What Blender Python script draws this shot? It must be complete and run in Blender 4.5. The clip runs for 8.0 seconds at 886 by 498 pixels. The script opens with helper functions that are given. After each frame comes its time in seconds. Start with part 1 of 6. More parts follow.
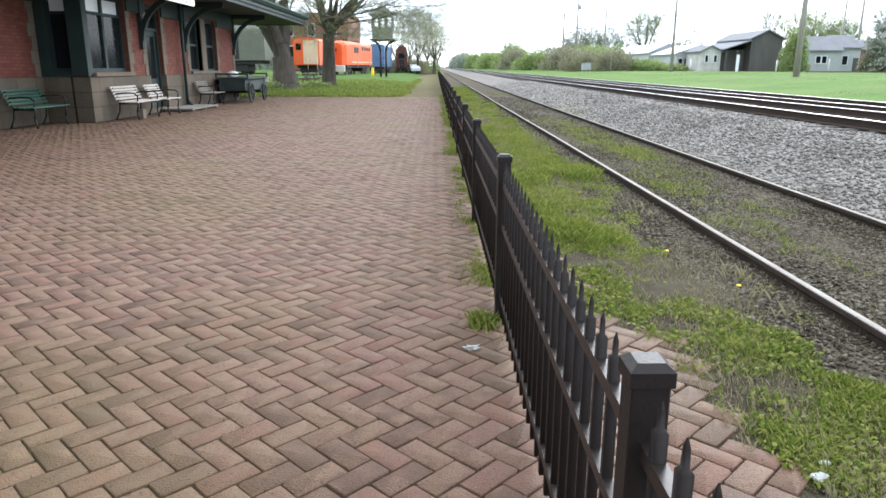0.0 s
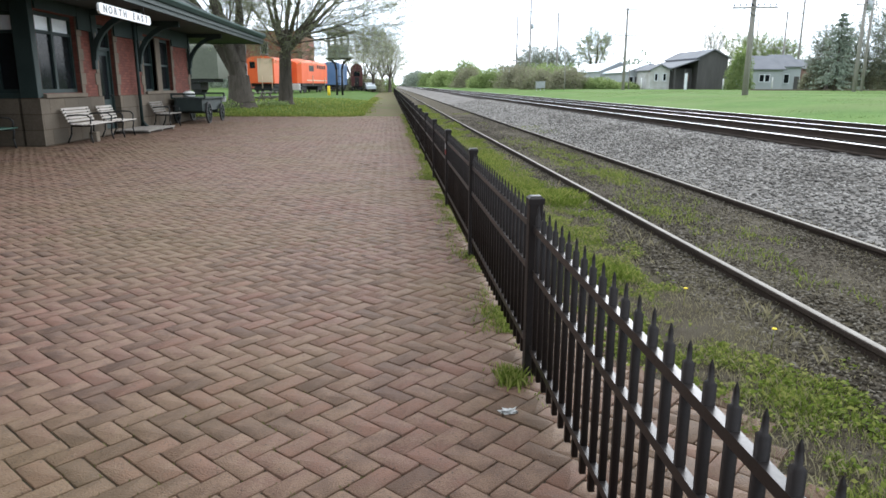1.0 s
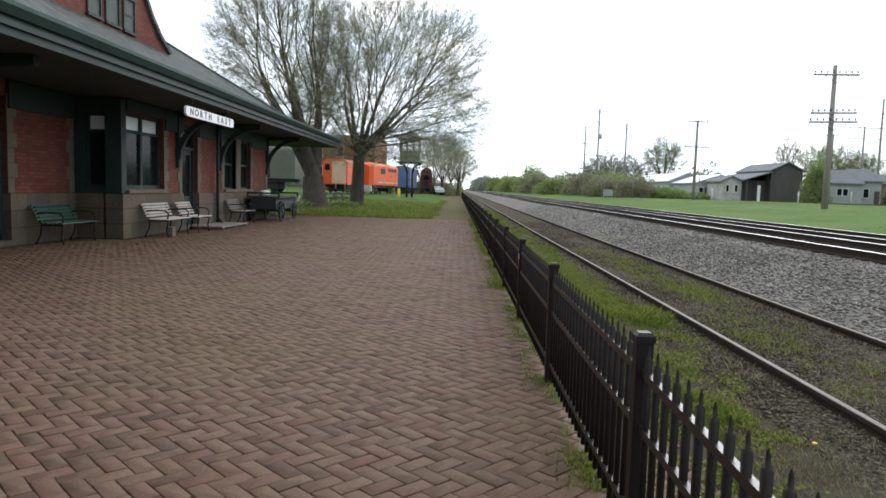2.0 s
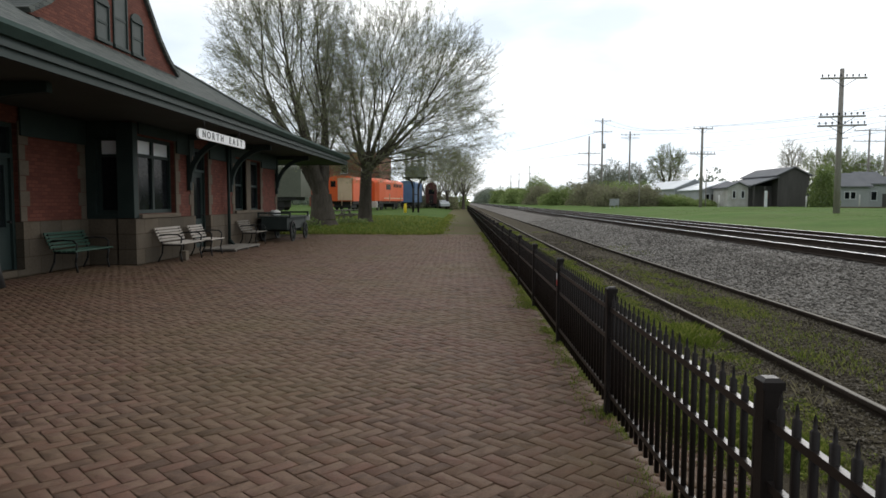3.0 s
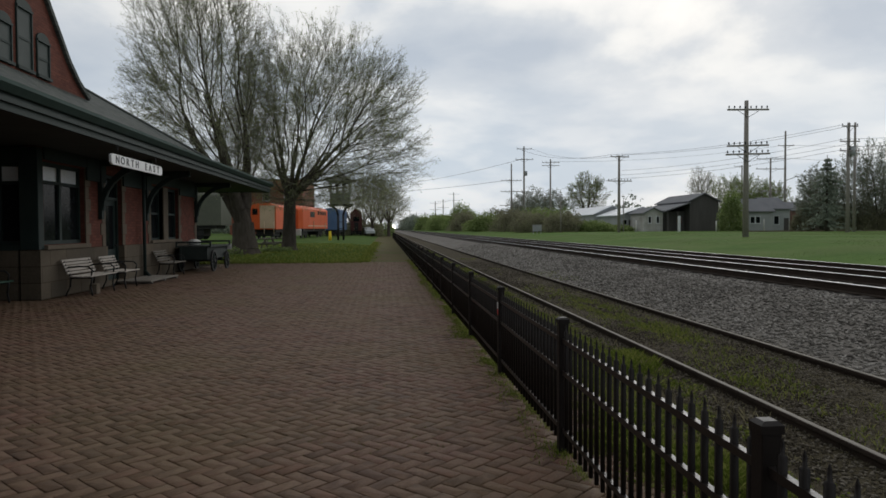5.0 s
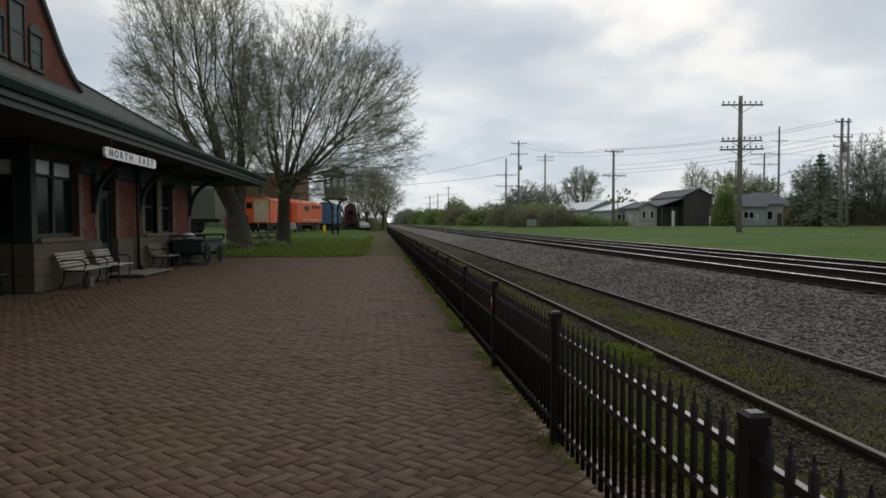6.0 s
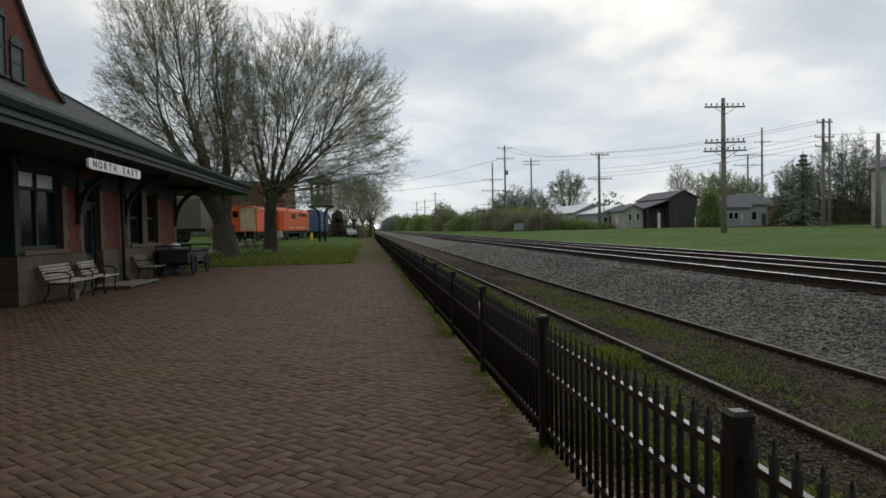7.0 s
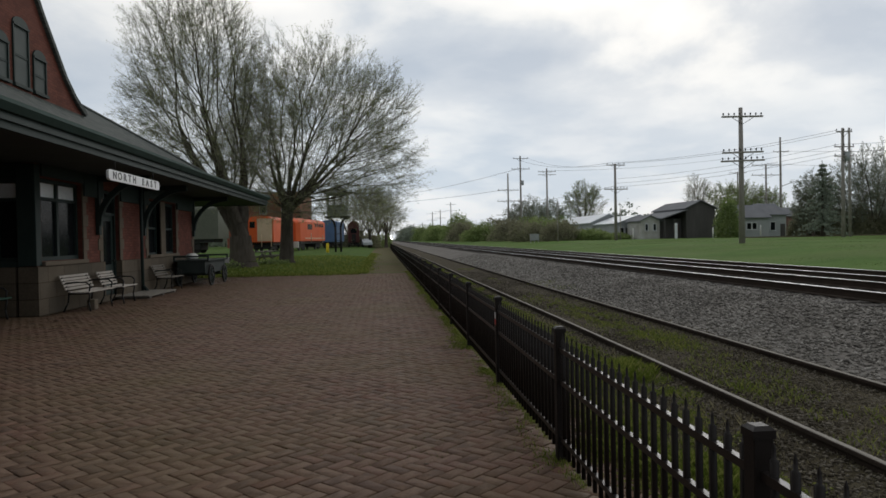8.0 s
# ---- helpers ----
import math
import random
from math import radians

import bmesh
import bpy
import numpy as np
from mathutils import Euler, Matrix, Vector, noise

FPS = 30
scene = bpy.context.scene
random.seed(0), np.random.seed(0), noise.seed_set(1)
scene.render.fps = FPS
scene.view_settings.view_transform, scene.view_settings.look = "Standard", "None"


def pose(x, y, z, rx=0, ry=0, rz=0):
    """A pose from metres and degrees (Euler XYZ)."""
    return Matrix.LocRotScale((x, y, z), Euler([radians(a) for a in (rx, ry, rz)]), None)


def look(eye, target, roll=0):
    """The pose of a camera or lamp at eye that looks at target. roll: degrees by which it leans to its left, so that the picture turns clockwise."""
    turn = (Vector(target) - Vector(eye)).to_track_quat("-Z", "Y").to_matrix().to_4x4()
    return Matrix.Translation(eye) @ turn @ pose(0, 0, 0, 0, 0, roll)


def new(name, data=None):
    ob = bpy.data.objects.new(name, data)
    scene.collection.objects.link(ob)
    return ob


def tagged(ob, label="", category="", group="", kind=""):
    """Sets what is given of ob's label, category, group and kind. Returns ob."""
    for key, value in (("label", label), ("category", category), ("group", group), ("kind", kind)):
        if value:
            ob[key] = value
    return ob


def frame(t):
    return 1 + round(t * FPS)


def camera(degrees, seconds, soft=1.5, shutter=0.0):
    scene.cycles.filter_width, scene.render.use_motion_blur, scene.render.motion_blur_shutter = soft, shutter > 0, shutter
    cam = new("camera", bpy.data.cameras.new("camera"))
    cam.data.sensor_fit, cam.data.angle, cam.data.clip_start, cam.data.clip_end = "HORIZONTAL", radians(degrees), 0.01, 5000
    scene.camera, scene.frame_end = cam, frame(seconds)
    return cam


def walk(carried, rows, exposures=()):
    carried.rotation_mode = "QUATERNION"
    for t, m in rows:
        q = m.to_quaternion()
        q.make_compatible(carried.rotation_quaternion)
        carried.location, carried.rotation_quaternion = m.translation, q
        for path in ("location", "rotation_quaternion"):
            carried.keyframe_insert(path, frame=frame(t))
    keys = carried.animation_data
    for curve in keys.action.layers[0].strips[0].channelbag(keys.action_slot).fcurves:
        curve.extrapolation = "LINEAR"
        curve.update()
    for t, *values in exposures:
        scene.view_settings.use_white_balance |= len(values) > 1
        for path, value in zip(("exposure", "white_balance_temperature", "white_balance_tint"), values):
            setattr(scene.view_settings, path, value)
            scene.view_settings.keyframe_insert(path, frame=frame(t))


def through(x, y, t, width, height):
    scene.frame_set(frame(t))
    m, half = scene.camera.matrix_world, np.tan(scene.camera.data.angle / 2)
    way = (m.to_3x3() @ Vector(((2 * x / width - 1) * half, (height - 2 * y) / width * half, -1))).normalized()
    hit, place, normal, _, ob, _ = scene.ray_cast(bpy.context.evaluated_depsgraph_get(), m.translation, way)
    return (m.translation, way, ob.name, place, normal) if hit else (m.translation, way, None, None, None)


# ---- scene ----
cam = camera(65.4, 8.0, soft=1.6)
PATH = [
    (0, (-0.347, -1.042, 1.309), (-0.326, 0.891, 0.799), 0.2),
    (0.2, (-0.424, -0.973, 1.315), (-0.396, 0.971, 0.846), 1.0),
    (0.5, (-0.57, -0.872, 1.351), (-0.441, 1.073, 0.903), 2.9),
    (0.7, (-0.614, -0.785, 1.354), (-0.487, 1.162, 0.909), 1.2),
    (1, (-0.666, -0.679, 1.382), (-0.518, 1.261, 0.919), 0.2),
    (1.2, (-0.629, -0.603, 1.358), (-0.449, 1.346, 0.947), -0.6),
    (1.5, (-0.591, -0.355, 1.386), (-0.599, 1.627, 1.112), -3.1),
    (1.7, (-0.633, -0.263, 1.399), (-0.748, 1.709, 1.089), -0.9),
    (2, (-0.723, -0.149, 1.405), (-0.759, 1.843, 1.229), 1.7),
    (2.2, (-0.817, -0.032, 1.403), (-0.845, 1.963, 1.263), 2.3),
    (3.3, (-1.051, 0.202, 1.482), (-1.08, 2.197, 1.345), -1.1),
    (3.5, (-1.049, 0.278, 1.468), (-1.03, 2.272, 1.324), -1.5),
    (3.8, (-1.074, 0.349, 1.462), (-1.021, 2.343, 1.326), -2.6),
    (4, (-1.126, 0.368, 1.462), (-1.039, 2.365, 1.381), -1.8),
    (4.2, (-1.120, 0.424, 1.467), (-0.971, 2.419, 1.445), -2.7),
    (4.5, (-1.144, 0.444, 1.47), (-0.986, 2.438, 1.429), -1.9),
    (5, (-1.159, 0.433, 1.475), (-0.993, 2.425, 1.415), -0.3),
    (6.5, (-1.159, 0.396, 1.477), (-0.964, 2.384, 1.397), -0.5),
    (7, (-1.153, 0.387, 1.48), (-0.936, 2.374, 1.419), -1.1),
    (7.5, (-1.155, 0.376, 1.475), (-0.934, 2.363, 1.436), -0.7),
    (8, (-1.154, 0.389, 1.483), (-0.981, 2.381, 1.453), -1.1),
]
walk(cam, [(t, look(eye, target, roll)) for t, eye, target, roll in PATH],
     exposures=[(0, 2.19, 5950, 10), (0.5, 2.10, 5950, 10), (1.0, 1.78, 6000, 10), (1.5, 1.68, 6050, 10), (2.0, 1.10, 6200, 10), (2.2, 0.92, 6250, 10), (3.3, 0.32, 6500, 10), (3.5, 0.25, 6500, 10), (4.0, 0.23, 6500, 10), (4.5, -0.24, 6500, 10), (5.0, -0.30, 6500, 10), (8.0, -0.24, 6500, 10)])

rng = random.Random(11)
nrg = np.random.default_rng(11)
sin, cos, pi = math.sin, math.cos, math.pi

# ---------------------------------------------------------------- world and light
world = bpy.data.worlds.new("overcast_sky")
scene.world = world
world.use_nodes = True
wt = world.node_tree
wt.nodes.clear()
SUN_WAY = Vector((0.42, 0.84, 0.34)).normalized()


def wn(kind, **kw):
    n = wt.nodes.new(kind)
    for k, v in kw.items():
        n.inputs[k].default_value = v
    return n


w_out, w_bg = wn("ShaderNodeOutputWorld"), wn("ShaderNodeBackground", Strength=1.0)
L = wt.links.new
w_co = wn("ShaderNodeTexCoord")
w_sep = wn("ShaderNodeSeparateXYZ")
L(w_co.outputs["Generated"], w_sep.inputs[0])
# heaped clouds, flattened a little, in two sizes
w_map = wn("ShaderNodeMapping")
w_map.inputs["Location"].default_value = (0.35, 1.15, 0.2)
w_map.inputs["Scale"].default_value = (1.0, 1.0, 1.9)
L(w_co.outputs["Generated"], w_map.inputs["Vector"])
w_n1 = wn("ShaderNodeTexNoise", Scale=2.3, Detail=8.0, Roughness=0.52, Distortion=0.25)
L(w_map.outputs[0], w_n1.inputs["Vector"])
w_ramp = wn("ShaderNodeValToRGB")
for k, (p, c) in enumerate(((0.37, (0.50, 0.565, 0.65)), (0.47, (0.66, 0.705, 0.755)), (0.525, (0.88, 0.89, 0.885)), (0.61, (1.07, 1.05, 1.01)))):
    el = w_ramp.color_ramp.elements[k] if k < 2 else w_ramp.color_ramp.elements.new(p)
    el.position, el.color = p, (*c, 1)
L(w_n1.outputs["Fac"], w_ramp.inputs["Fac"])
# clearer blue-grey air low over the horizon, with small far clouds in it
w_low = wn("ShaderNodeMapRange", **{"From Min": 0.04, "From Max": 0.27, "To Min": 0.88, "To Max": 0.0})
w_low.interpolation_type = "SMOOTHSTEP"
L(w_sep.outputs["Z"], w_low.inputs["Value"])
w_map2 = wn("ShaderNodeMapping")
w_map2.inputs["Scale"].default_value = (1.0, 1.0, 3.2)
L(w_co.outputs["Generated"], w_map2.inputs["Vector"])
w_n2 = wn("ShaderNodeTexNoise", Scale=5.0, Detail=6.0, Roughness=0.5)
L(w_map2.outputs[0], w_n2.inputs["Vector"])
w_ramp2 = wn("ShaderNodeValToRGB")
for k, (p, c) in enumerate(((0.46, (0.52, 0.62, 0.735)), (0.62, (0.80, 0.845, 0.89)))):
    w_ramp2.color_ramp.elements[k].position, w_ramp2.color_ramp.elements[k].color = p, (*c, 1)
L(w_n2.outputs["Fac"], w_ramp2.inputs["Fac"])
w_band = wt.nodes.new("ShaderNodeMix")
w_band.data_type = "RGBA"
L(w_low.outputs[0], w_band.inputs["Factor"])
L(w_ramp.outputs["Color"], w_band.inputs["A"])
L(w_ramp2.outputs["Color"], w_band.inputs["B"])
w_sky = wt.nodes.new("ShaderNodeTexSky")
w_sky.sky_type, w_sky.sun_disc = "NISHITA", False
w_sky.sun_elevation, w_sky.sun_rotation = math.asin(SUN_WAY.z), math.atan2(SUN_WAY.x, SUN_WAY.y)
w_sc = wt.nodes.new("ShaderNodeVectorMath")
w_sc.operation = "SCALE"
w_sc.inputs["Scale"].default_value = 0.08
L(w_sky.outputs["Color"], w_sc.inputs[0])
w_mix = wt.nodes.new("ShaderNodeMix")
w_mix.data_type, w_mix.blend_type = "RGBA", "MIX"
w_mix.inputs["Factor"].default_value = 0.05
L(w_band.outputs["Result"], w_mix.inputs["A"])
L(w_sc.outputs[0], w_mix.inputs["B"])
# thinner cloud towards the hidden sun, heavier behind
w_dot = wt.nodes.new("ShaderNodeVectorMath")
w_dot.operation = "DOT_PRODUCT"
w_dot.inputs[1].default_value = SUN_WAY
w_glow = wn("ShaderNodeMapRange", **{"From Min": -0.3, "From Max": 0.95, "To Min": 0.68, "To Max": 1.20})
w_glow.interpolation_type = "SMOOTHSTEP"
w_mul = wt.nodes.new("ShaderNodeVectorMath")
w_mul.operation = "SCALE"
L(w_co.outputs["Generated"], w_dot.inputs[0])
L(w_dot.outputs["Value"], w_glow.inputs["Value"])
L(w_glow.outputs[0], w_mul.inputs["Scale"])
L(w_mix.outputs["Result"], w_mul.inputs[0])
L(w_mul.outputs[0], w_bg.inputs["Color"])
L(w_bg.outputs[0], w_out.inputs["Surface"])

sun = new("sun", bpy.data.lights.new("sun", "SUN"))
sun.data.energy, sun.data.angle, sun.data.color = 0.5, math.radians(25), (1.0, 0.97, 0.93)
sun.matrix_world = look(SUN_WAY * 60, (0, 0, 0))


# ---------------------------------------------------------------- materials
def material(name, cols, scale=3.0, fine=40.0, rough=0.8, metal=0.0, bump=0.3, bump_scale=None, random_tint=0.0, rough_var=0.1, stretch=(1, 1, 1), spec=0.35, through=0.0, patch=None, pits=0.0):
    """Colours mixed by coarse and fine noise in world space, with relief; random_tint varies loose pieces."""
    m = bpy.data.materials.new(name)
    m.use_nodes = True
    nt = m.node_tree
    b = nt.nodes["Principled BSDF"]
    lk = nt.links.new
    geo = nt.nodes.new("ShaderNodeNewGeometry")
    mp = nt.nodes.new("ShaderNodeMapping")
    mp.inputs["Scale"].default_value = stretch
    lk(geo.outputs["Position"], mp.inputs["Vector"])
    n1, n2 = nt.nodes.new("ShaderNodeTexNoise"), nt.nodes.new("ShaderNodeTexNoise")
    n1.inputs["Scale"].default_value, n1.inputs["Detail"].default_value = scale, 5
    n2.inputs["Scale"].default_value, n2.inputs["Detail"].default_value = fine, 4
    lk(mp.outputs[0], n1.inputs["Vector"])
    lk(mp.outputs[0], n2.inputs["Vector"])
    fac = nt.nodes.new("ShaderNodeMath")
    fac.operation = "MULTIPLY_ADD"
    fac.inputs[1].default_value = 0.45
    lk(n2.outputs["Fac"], fac.inputs[0])
    f0 = nt.nodes.new("ShaderNodeMath")
    f0.operation = "MULTIPLY"
    f0.inputs[1].default_value = 0.55
    lk(n1.outputs["Fac"], f0.inputs[0])
    lk(f0.outputs[0], fac.inputs[2])
    out = fac.outputs[0]
    if random_tint:
        oi = nt.nodes.new("ShaderNodeObjectInfo")
        s = nt.nodes.new("ShaderNodeMath")
        s.operation = "ADD"
        lk(oi.outputs["Random"], s.inputs[0])
        lk(geo.outputs["Random Per Island"], s.inputs[1])
        fr = nt.nodes.new("ShaderNodeMath")
        fr.operation = "FRACT"
        lk(s.outputs[0], fr.inputs[0])
        r2 = nt.nodes.new("ShaderNodeMath")
        r2.operation = "MULTIPLY_ADD"
        r2.inputs[1].default_value = random_tint
        lk(fr.outputs[0], r2.inputs[0])
        off = nt.nodes.new("ShaderNodeMath")
        off.operation = "SUBTRACT"
        off.inputs[1].default_value = random_tint / 2
        lk(out, off.inputs[0])
        lk(off.outputs[0], r2.inputs[2])
        out = r2.outputs[0]
    ramp = nt.nodes.new("ShaderNodeValToRGB")
    el = ramp.color_ramp.elements
    lo, hi = 0.32, 0.68
    el[0].position, el[0].color = lo, (*cols[0], 1)
    el[1].position, el[1].color = hi, (*cols[-1], 1)
    for i, c in enumerate(cols[1:-1], 1):
        x = el.new(lo + (hi - lo) * i / (len(cols) - 1))
        x.color = (*c, 1)
    lk(out, ramp.inputs["Fac"])
    col = ramp.outputs["Color"]
    if patch:
        # broad stains of another colour: (colour, scale, amount)
        n4 = nt.nodes.new("ShaderNodeTexNoise")
        n4.inputs["Scale"].default_value, n4.inputs["Detail"].default_value = patch[1], 4
        lk(geo.outputs["Position"], n4.inputs["Vector"])
        pr = nt.nodes.new("ShaderNodeMapRange")
        pr.inputs["From Min"].default_value, pr.inputs["From Max"].default_value = 0.42, 0.68
        pr.inputs["To Max"].default_value = patch[2]
        lk(n4.outputs["Fac"], pr.inputs["Value"])
        pm = nt.nodes.new("ShaderNodeMix")
        pm.data_type = "RGBA"
        pm.inputs["B"].default_value = (*patch[0], 1)
        lk(pr.outputs[0], pm.inputs["Factor"])
        lk(col, pm.inputs["A"])
        col = pm.outputs["Result"]
    if pits:
        # small dark pits and scuffs
        n5 = nt.nodes.new("ShaderNodeTexNoise")
        n5.inputs["Scale"].default_value, n5.inputs["Detail"].default_value, n5.inputs["Roughness"].default_value = 62, 3, 0.7
        lk(geo.outputs["Position"], n5.inputs["Vector"])
        qr = nt.nodes.new("ShaderNodeMapRange")
        qr.inputs["From Min"].default_value, qr.inputs["From Max"].default_value = 0.60, 0.70
        qr.inputs["To Max"].default_value = pits
        lk(n5.outputs["Fac"], qr.inputs["Value"])
        qm = nt.nodes.new("ShaderNodeMix")
        qm.data_type = "RGBA"
        qm.inputs["B"].default_value = (0.03, 0.02, 0.015, 1)
        lk(qr.outputs[0], qm.inputs["Factor"])
        lk(col, qm.inputs["A"])
        col = qm.outputs["Result"]
    lk(col, b.inputs["Base Color"])
    if through:
        # leaves let some light through
        tr = nt.nodes.new("ShaderNodeBsdfTranslucent")
        lk(col, tr.inputs["Color"])
        mx = nt.nodes.new("ShaderNodeMixShader")
        mx.inputs["Fac"].default_value = through
        lk(b.outputs[0], mx.inputs[1])
        lk(tr.outputs[0], mx.inputs[2])
        lk(mx.outputs[0], nt.nodes["Material Output"].inputs["Surface"])
    b.inputs["Metallic"].default_value = metal
    b.inputs["Specular IOR Level"].default_value = spec
    rr = nt.nodes.new("ShaderNodeMapRange")
    rr.inputs["To Min"].default_value, rr.inputs["To Max"].default_value = max(0.02, rough - rough_var), min(1, rough + rough_var)
    lk(n2.outputs["Fac"], rr.inputs["Value"])
    lk(rr.outputs[0], b.inputs["Roughness"])
    if bump:
        bp = nt.nodes.new("ShaderNodeBump")
        bp.inputs["Strength"].default_value, bp.inputs["Distance"].default_value = bump, 0.02
        n3 = n2
        if bump_scale:
            n3 = nt.nodes.new("ShaderNodeTexNoise")
            n3.inputs["Scale"].default_value, n3.inputs["Detail"].default_value = bump_scale, 6
            lk(mp.outputs[0], n3.inputs["Vector"])
        lk(n3.outputs["Fac"], bp.inputs["Height"])
        lk(bp.outputs[0], b.inputs["Normal"])
    return m


def coursed(name, cols, mortar, width, height, joint, axis="x", rough=0.85, bump=0.5):
    """Masonry or slate courses on an upright or sloping face; axis is the way that the face looks along."""
    m = material(name, cols, 1.2, 25, rough, bump=0, spec=0.15)
    nt = m.node_tree
    lk = nt.links.new
    b = nt.nodes["Principled BSDF"]
    geo = nt.nodes.new("ShaderNodeNewGeometry")
    sp = nt.nodes.new("ShaderNodeSeparateXYZ")
    cb = nt.nodes.new("ShaderNodeCombineXYZ")
    lk(geo.outputs["Position"], sp.inputs[0])
    lk(sp.outputs["Y" if axis == "x" else "X"], cb.inputs["X"])
    lk(sp.outputs["Z"], cb.inputs["Y"])
    br = nt.nodes.new("ShaderNodeTexBrick")
    br.inputs["Scale"].default_value = 1
    br.inputs["Brick Width"].default_value, br.inputs["Row Height"].default_value, br.inputs["Mortar Size"].default_value = width, height, joint
    br.inputs["Mortar Smooth"].default_value = 0.3
    br.inputs["Color1"].default_value, br.inputs["Color2"].default_value, br.inputs["Mortar"].default_value = (0.75, 0.75, 0.75, 1), (1.15, 1.1, 1.05, 1), (*mortar, 1)
    lk(cb.outputs[0], br.inputs["Vector"])
    ramp = next(n for n in nt.nodes if n.type == "VALTORGB")
    mul = nt.nodes.new("ShaderNodeMix")
    mul.data_type, mul.blend_type = "RGBA", "MULTIPLY"
    mul.inputs["Factor"].default_value = 1
    lk(ramp.outputs["Color"], mul.inputs["A"])
    lk(br.outputs["Color"], mul.inputs["B"])
    lk(mul.outputs["Result"], b.inputs["Base Color"])
    bp = nt.nodes.new("ShaderNodeBump")
    bp.inputs["Strength"].default_value, bp.inputs["Distance"].default_value = bump, 0.01
    bp.invert = True
    lk(br.outputs["Fac"], bp.inputs["Height"])
    lk(bp.outputs[0], b.inputs["Normal"])
    return m


M = {}
M["paver"] = material("brick_paver", [(0.080, 0.046, 0.030), (0.110, 0.064, 0.042), (0.156, 0.097, 0.062), (0.116, 0.064, 0.045), (0.140, 0.073, 0.048)], 9, 150, 0.68, bump=0.5, random_tint=0.34, rough_var=0.14, spec=0.21, patch=((0.110, 0.081, 0.032), 0.45, 0.5), pits=0.9)
M["sand"] = material("joint_sand", [(0.026, 0.021, 0.015), (0.046, 0.037, 0.026), (0.044, 0.044, 0.021)], 2, 60, 0.95, bump=0.5, spec=0.03)
M["grass"] = material("grass_turf", [(0.042, 0.080, 0.018), (0.066, 0.112, 0.025), (0.098, 0.145, 0.038)], 0.35, 9, 0.95, bump=0.9, bump_scale=14, spec=0.03)
M["field"] = material("meadow_grass", [(0.062, 0.118, 0.027), (0.092, 0.158, 0.040), (0.130, 0.190, 0.058)], 0.25, 3.5, 0.95, bump=0.8, bump_scale=8, spec=0.02, patch=((0.130, 0.158, 0.062), 0.16, 0.6))
M["soil"] = material("trackside_soil", [(0.040, 0.032, 0.022), (0.072, 0.060, 0.043), (0.120, 0.104, 0.078)], 3.5, 95, 0.95, bump=1.0, bump_scale=110, spec=0.03, patch=((0.075, 0.068, 0.032), 0.8, 0.4))
M["blade"] = material("grass_blades", [(0.095, 0.132, 0.020), (0.152, 0.194, 0.036), (0.265, 0.275, 0.080)], 0.9, 20, 0.7, bump=0, random_tint=0.5, spec=0.05, through=0.4)
M["meadow_blade"] = material("meadow_blades", [(0.085, 0.140, 0.040), (0.12, 0.180, 0.055), (0.16, 0.21, 0.078)], 0.3, 8, 0.8, bump=0, random_tint=0.3, spec=0.03, through=0.5)
M["moss"] = material("joint_moss", [(0.075, 0.078, 0.024), (0.12, 0.12, 0.04), (0.17, 0.16, 0.06)], 0.9, 20, 0.8, bump=0, random_tint=0.4, spec=0.05, through=0.3)
M["straw"] = material("dry_stalks", [(0.20, 0.18, 0.10), (0.28, 0.25, 0.15)], 2, 20, 0.8, bump=0, random_tint=0.3, spec=0.05, through=0.3)
M["ballast"] = material("ballast_bed", [(0.082, 0.074, 0.065), (0.145, 0.133, 0.119), (0.235, 0.218, 0.198)], 0.9, 26, 0.9, bump=1.0, bump_scale=24, spec=0.06)
M["stone_chip"] = material("ballast_stone", [(0.098, 0.090, 0.080), (0.172, 0.160, 0.143), (0.29, 0.273, 0.247)], 0.7, 30, 0.85, bump=0.3, random_tint=0.55, spec=0.10)
M["dirt_chip"] = material("siding_stone", [(0.042, 0.035, 0.025), (0.074, 0.063, 0.047), (0.152, 0.135, 0.108)], 0.8, 30, 0.9, bump=0.3, random_tint=0.6, spec=0.04)
M["path"] = material("trodden_path", [(0.095, 0.074, 0.044), (0.125, 0.098, 0.060), (0.105, 0.105, 0.046)], 0.9, 12, 0.95, bump=0.5, spec=0.03, patch=((0.075, 0.105, 0.030), 0.5, 0.6))
M["black_metal"] = material("black_coated_metal", [(0.0125, 0.010, 0.009), (0.020, 0.016, 0.0145)], 6, 120, 0.5, bump=0.08, spec=0.19)
M["black_gloss"] = material("smooth_black_coating", [(0.0125, 0.010, 0.009), (0.020, 0.016, 0.0145)], 6, 120, 0.38, bump=0.03, spec=0.32)
M["rail_side"] = material("rusty_rail", [(0.030, 0.023, 0.018), (0.056, 0.041, 0.032)], 4, 60, 0.88, bump=0.4, spec=0.15)
M["rail_dull"] = material("dull_rail_head", [(0.23, 0.209, 0.180), (0.34, 0.315, 0.28)], 5, 60, 0.9, metal=0.0, bump=0.4, spec=0.06)
M["rail_shiny"] = material("polished_rail_head", [(0.55, 0.55, 0.56), (0.68, 0.68, 0.69)], 3, 40, 0.32, metal=0.85, bump=0.02)
M["tie"] = material("creosoted_timber", [(0.035, 0.03, 0.027), (0.07, 0.062, 0.055)], 3, 40, 0.9, bump=0.6, stretch=(1, 6, 6))
M["wall_brick"] = coursed("red_wall_brick", [(0.120, 0.044, 0.032), (0.18, 0.068, 0.050)], (0.8, 0.7, 0.65), 0.21, 0.075, 0.010)
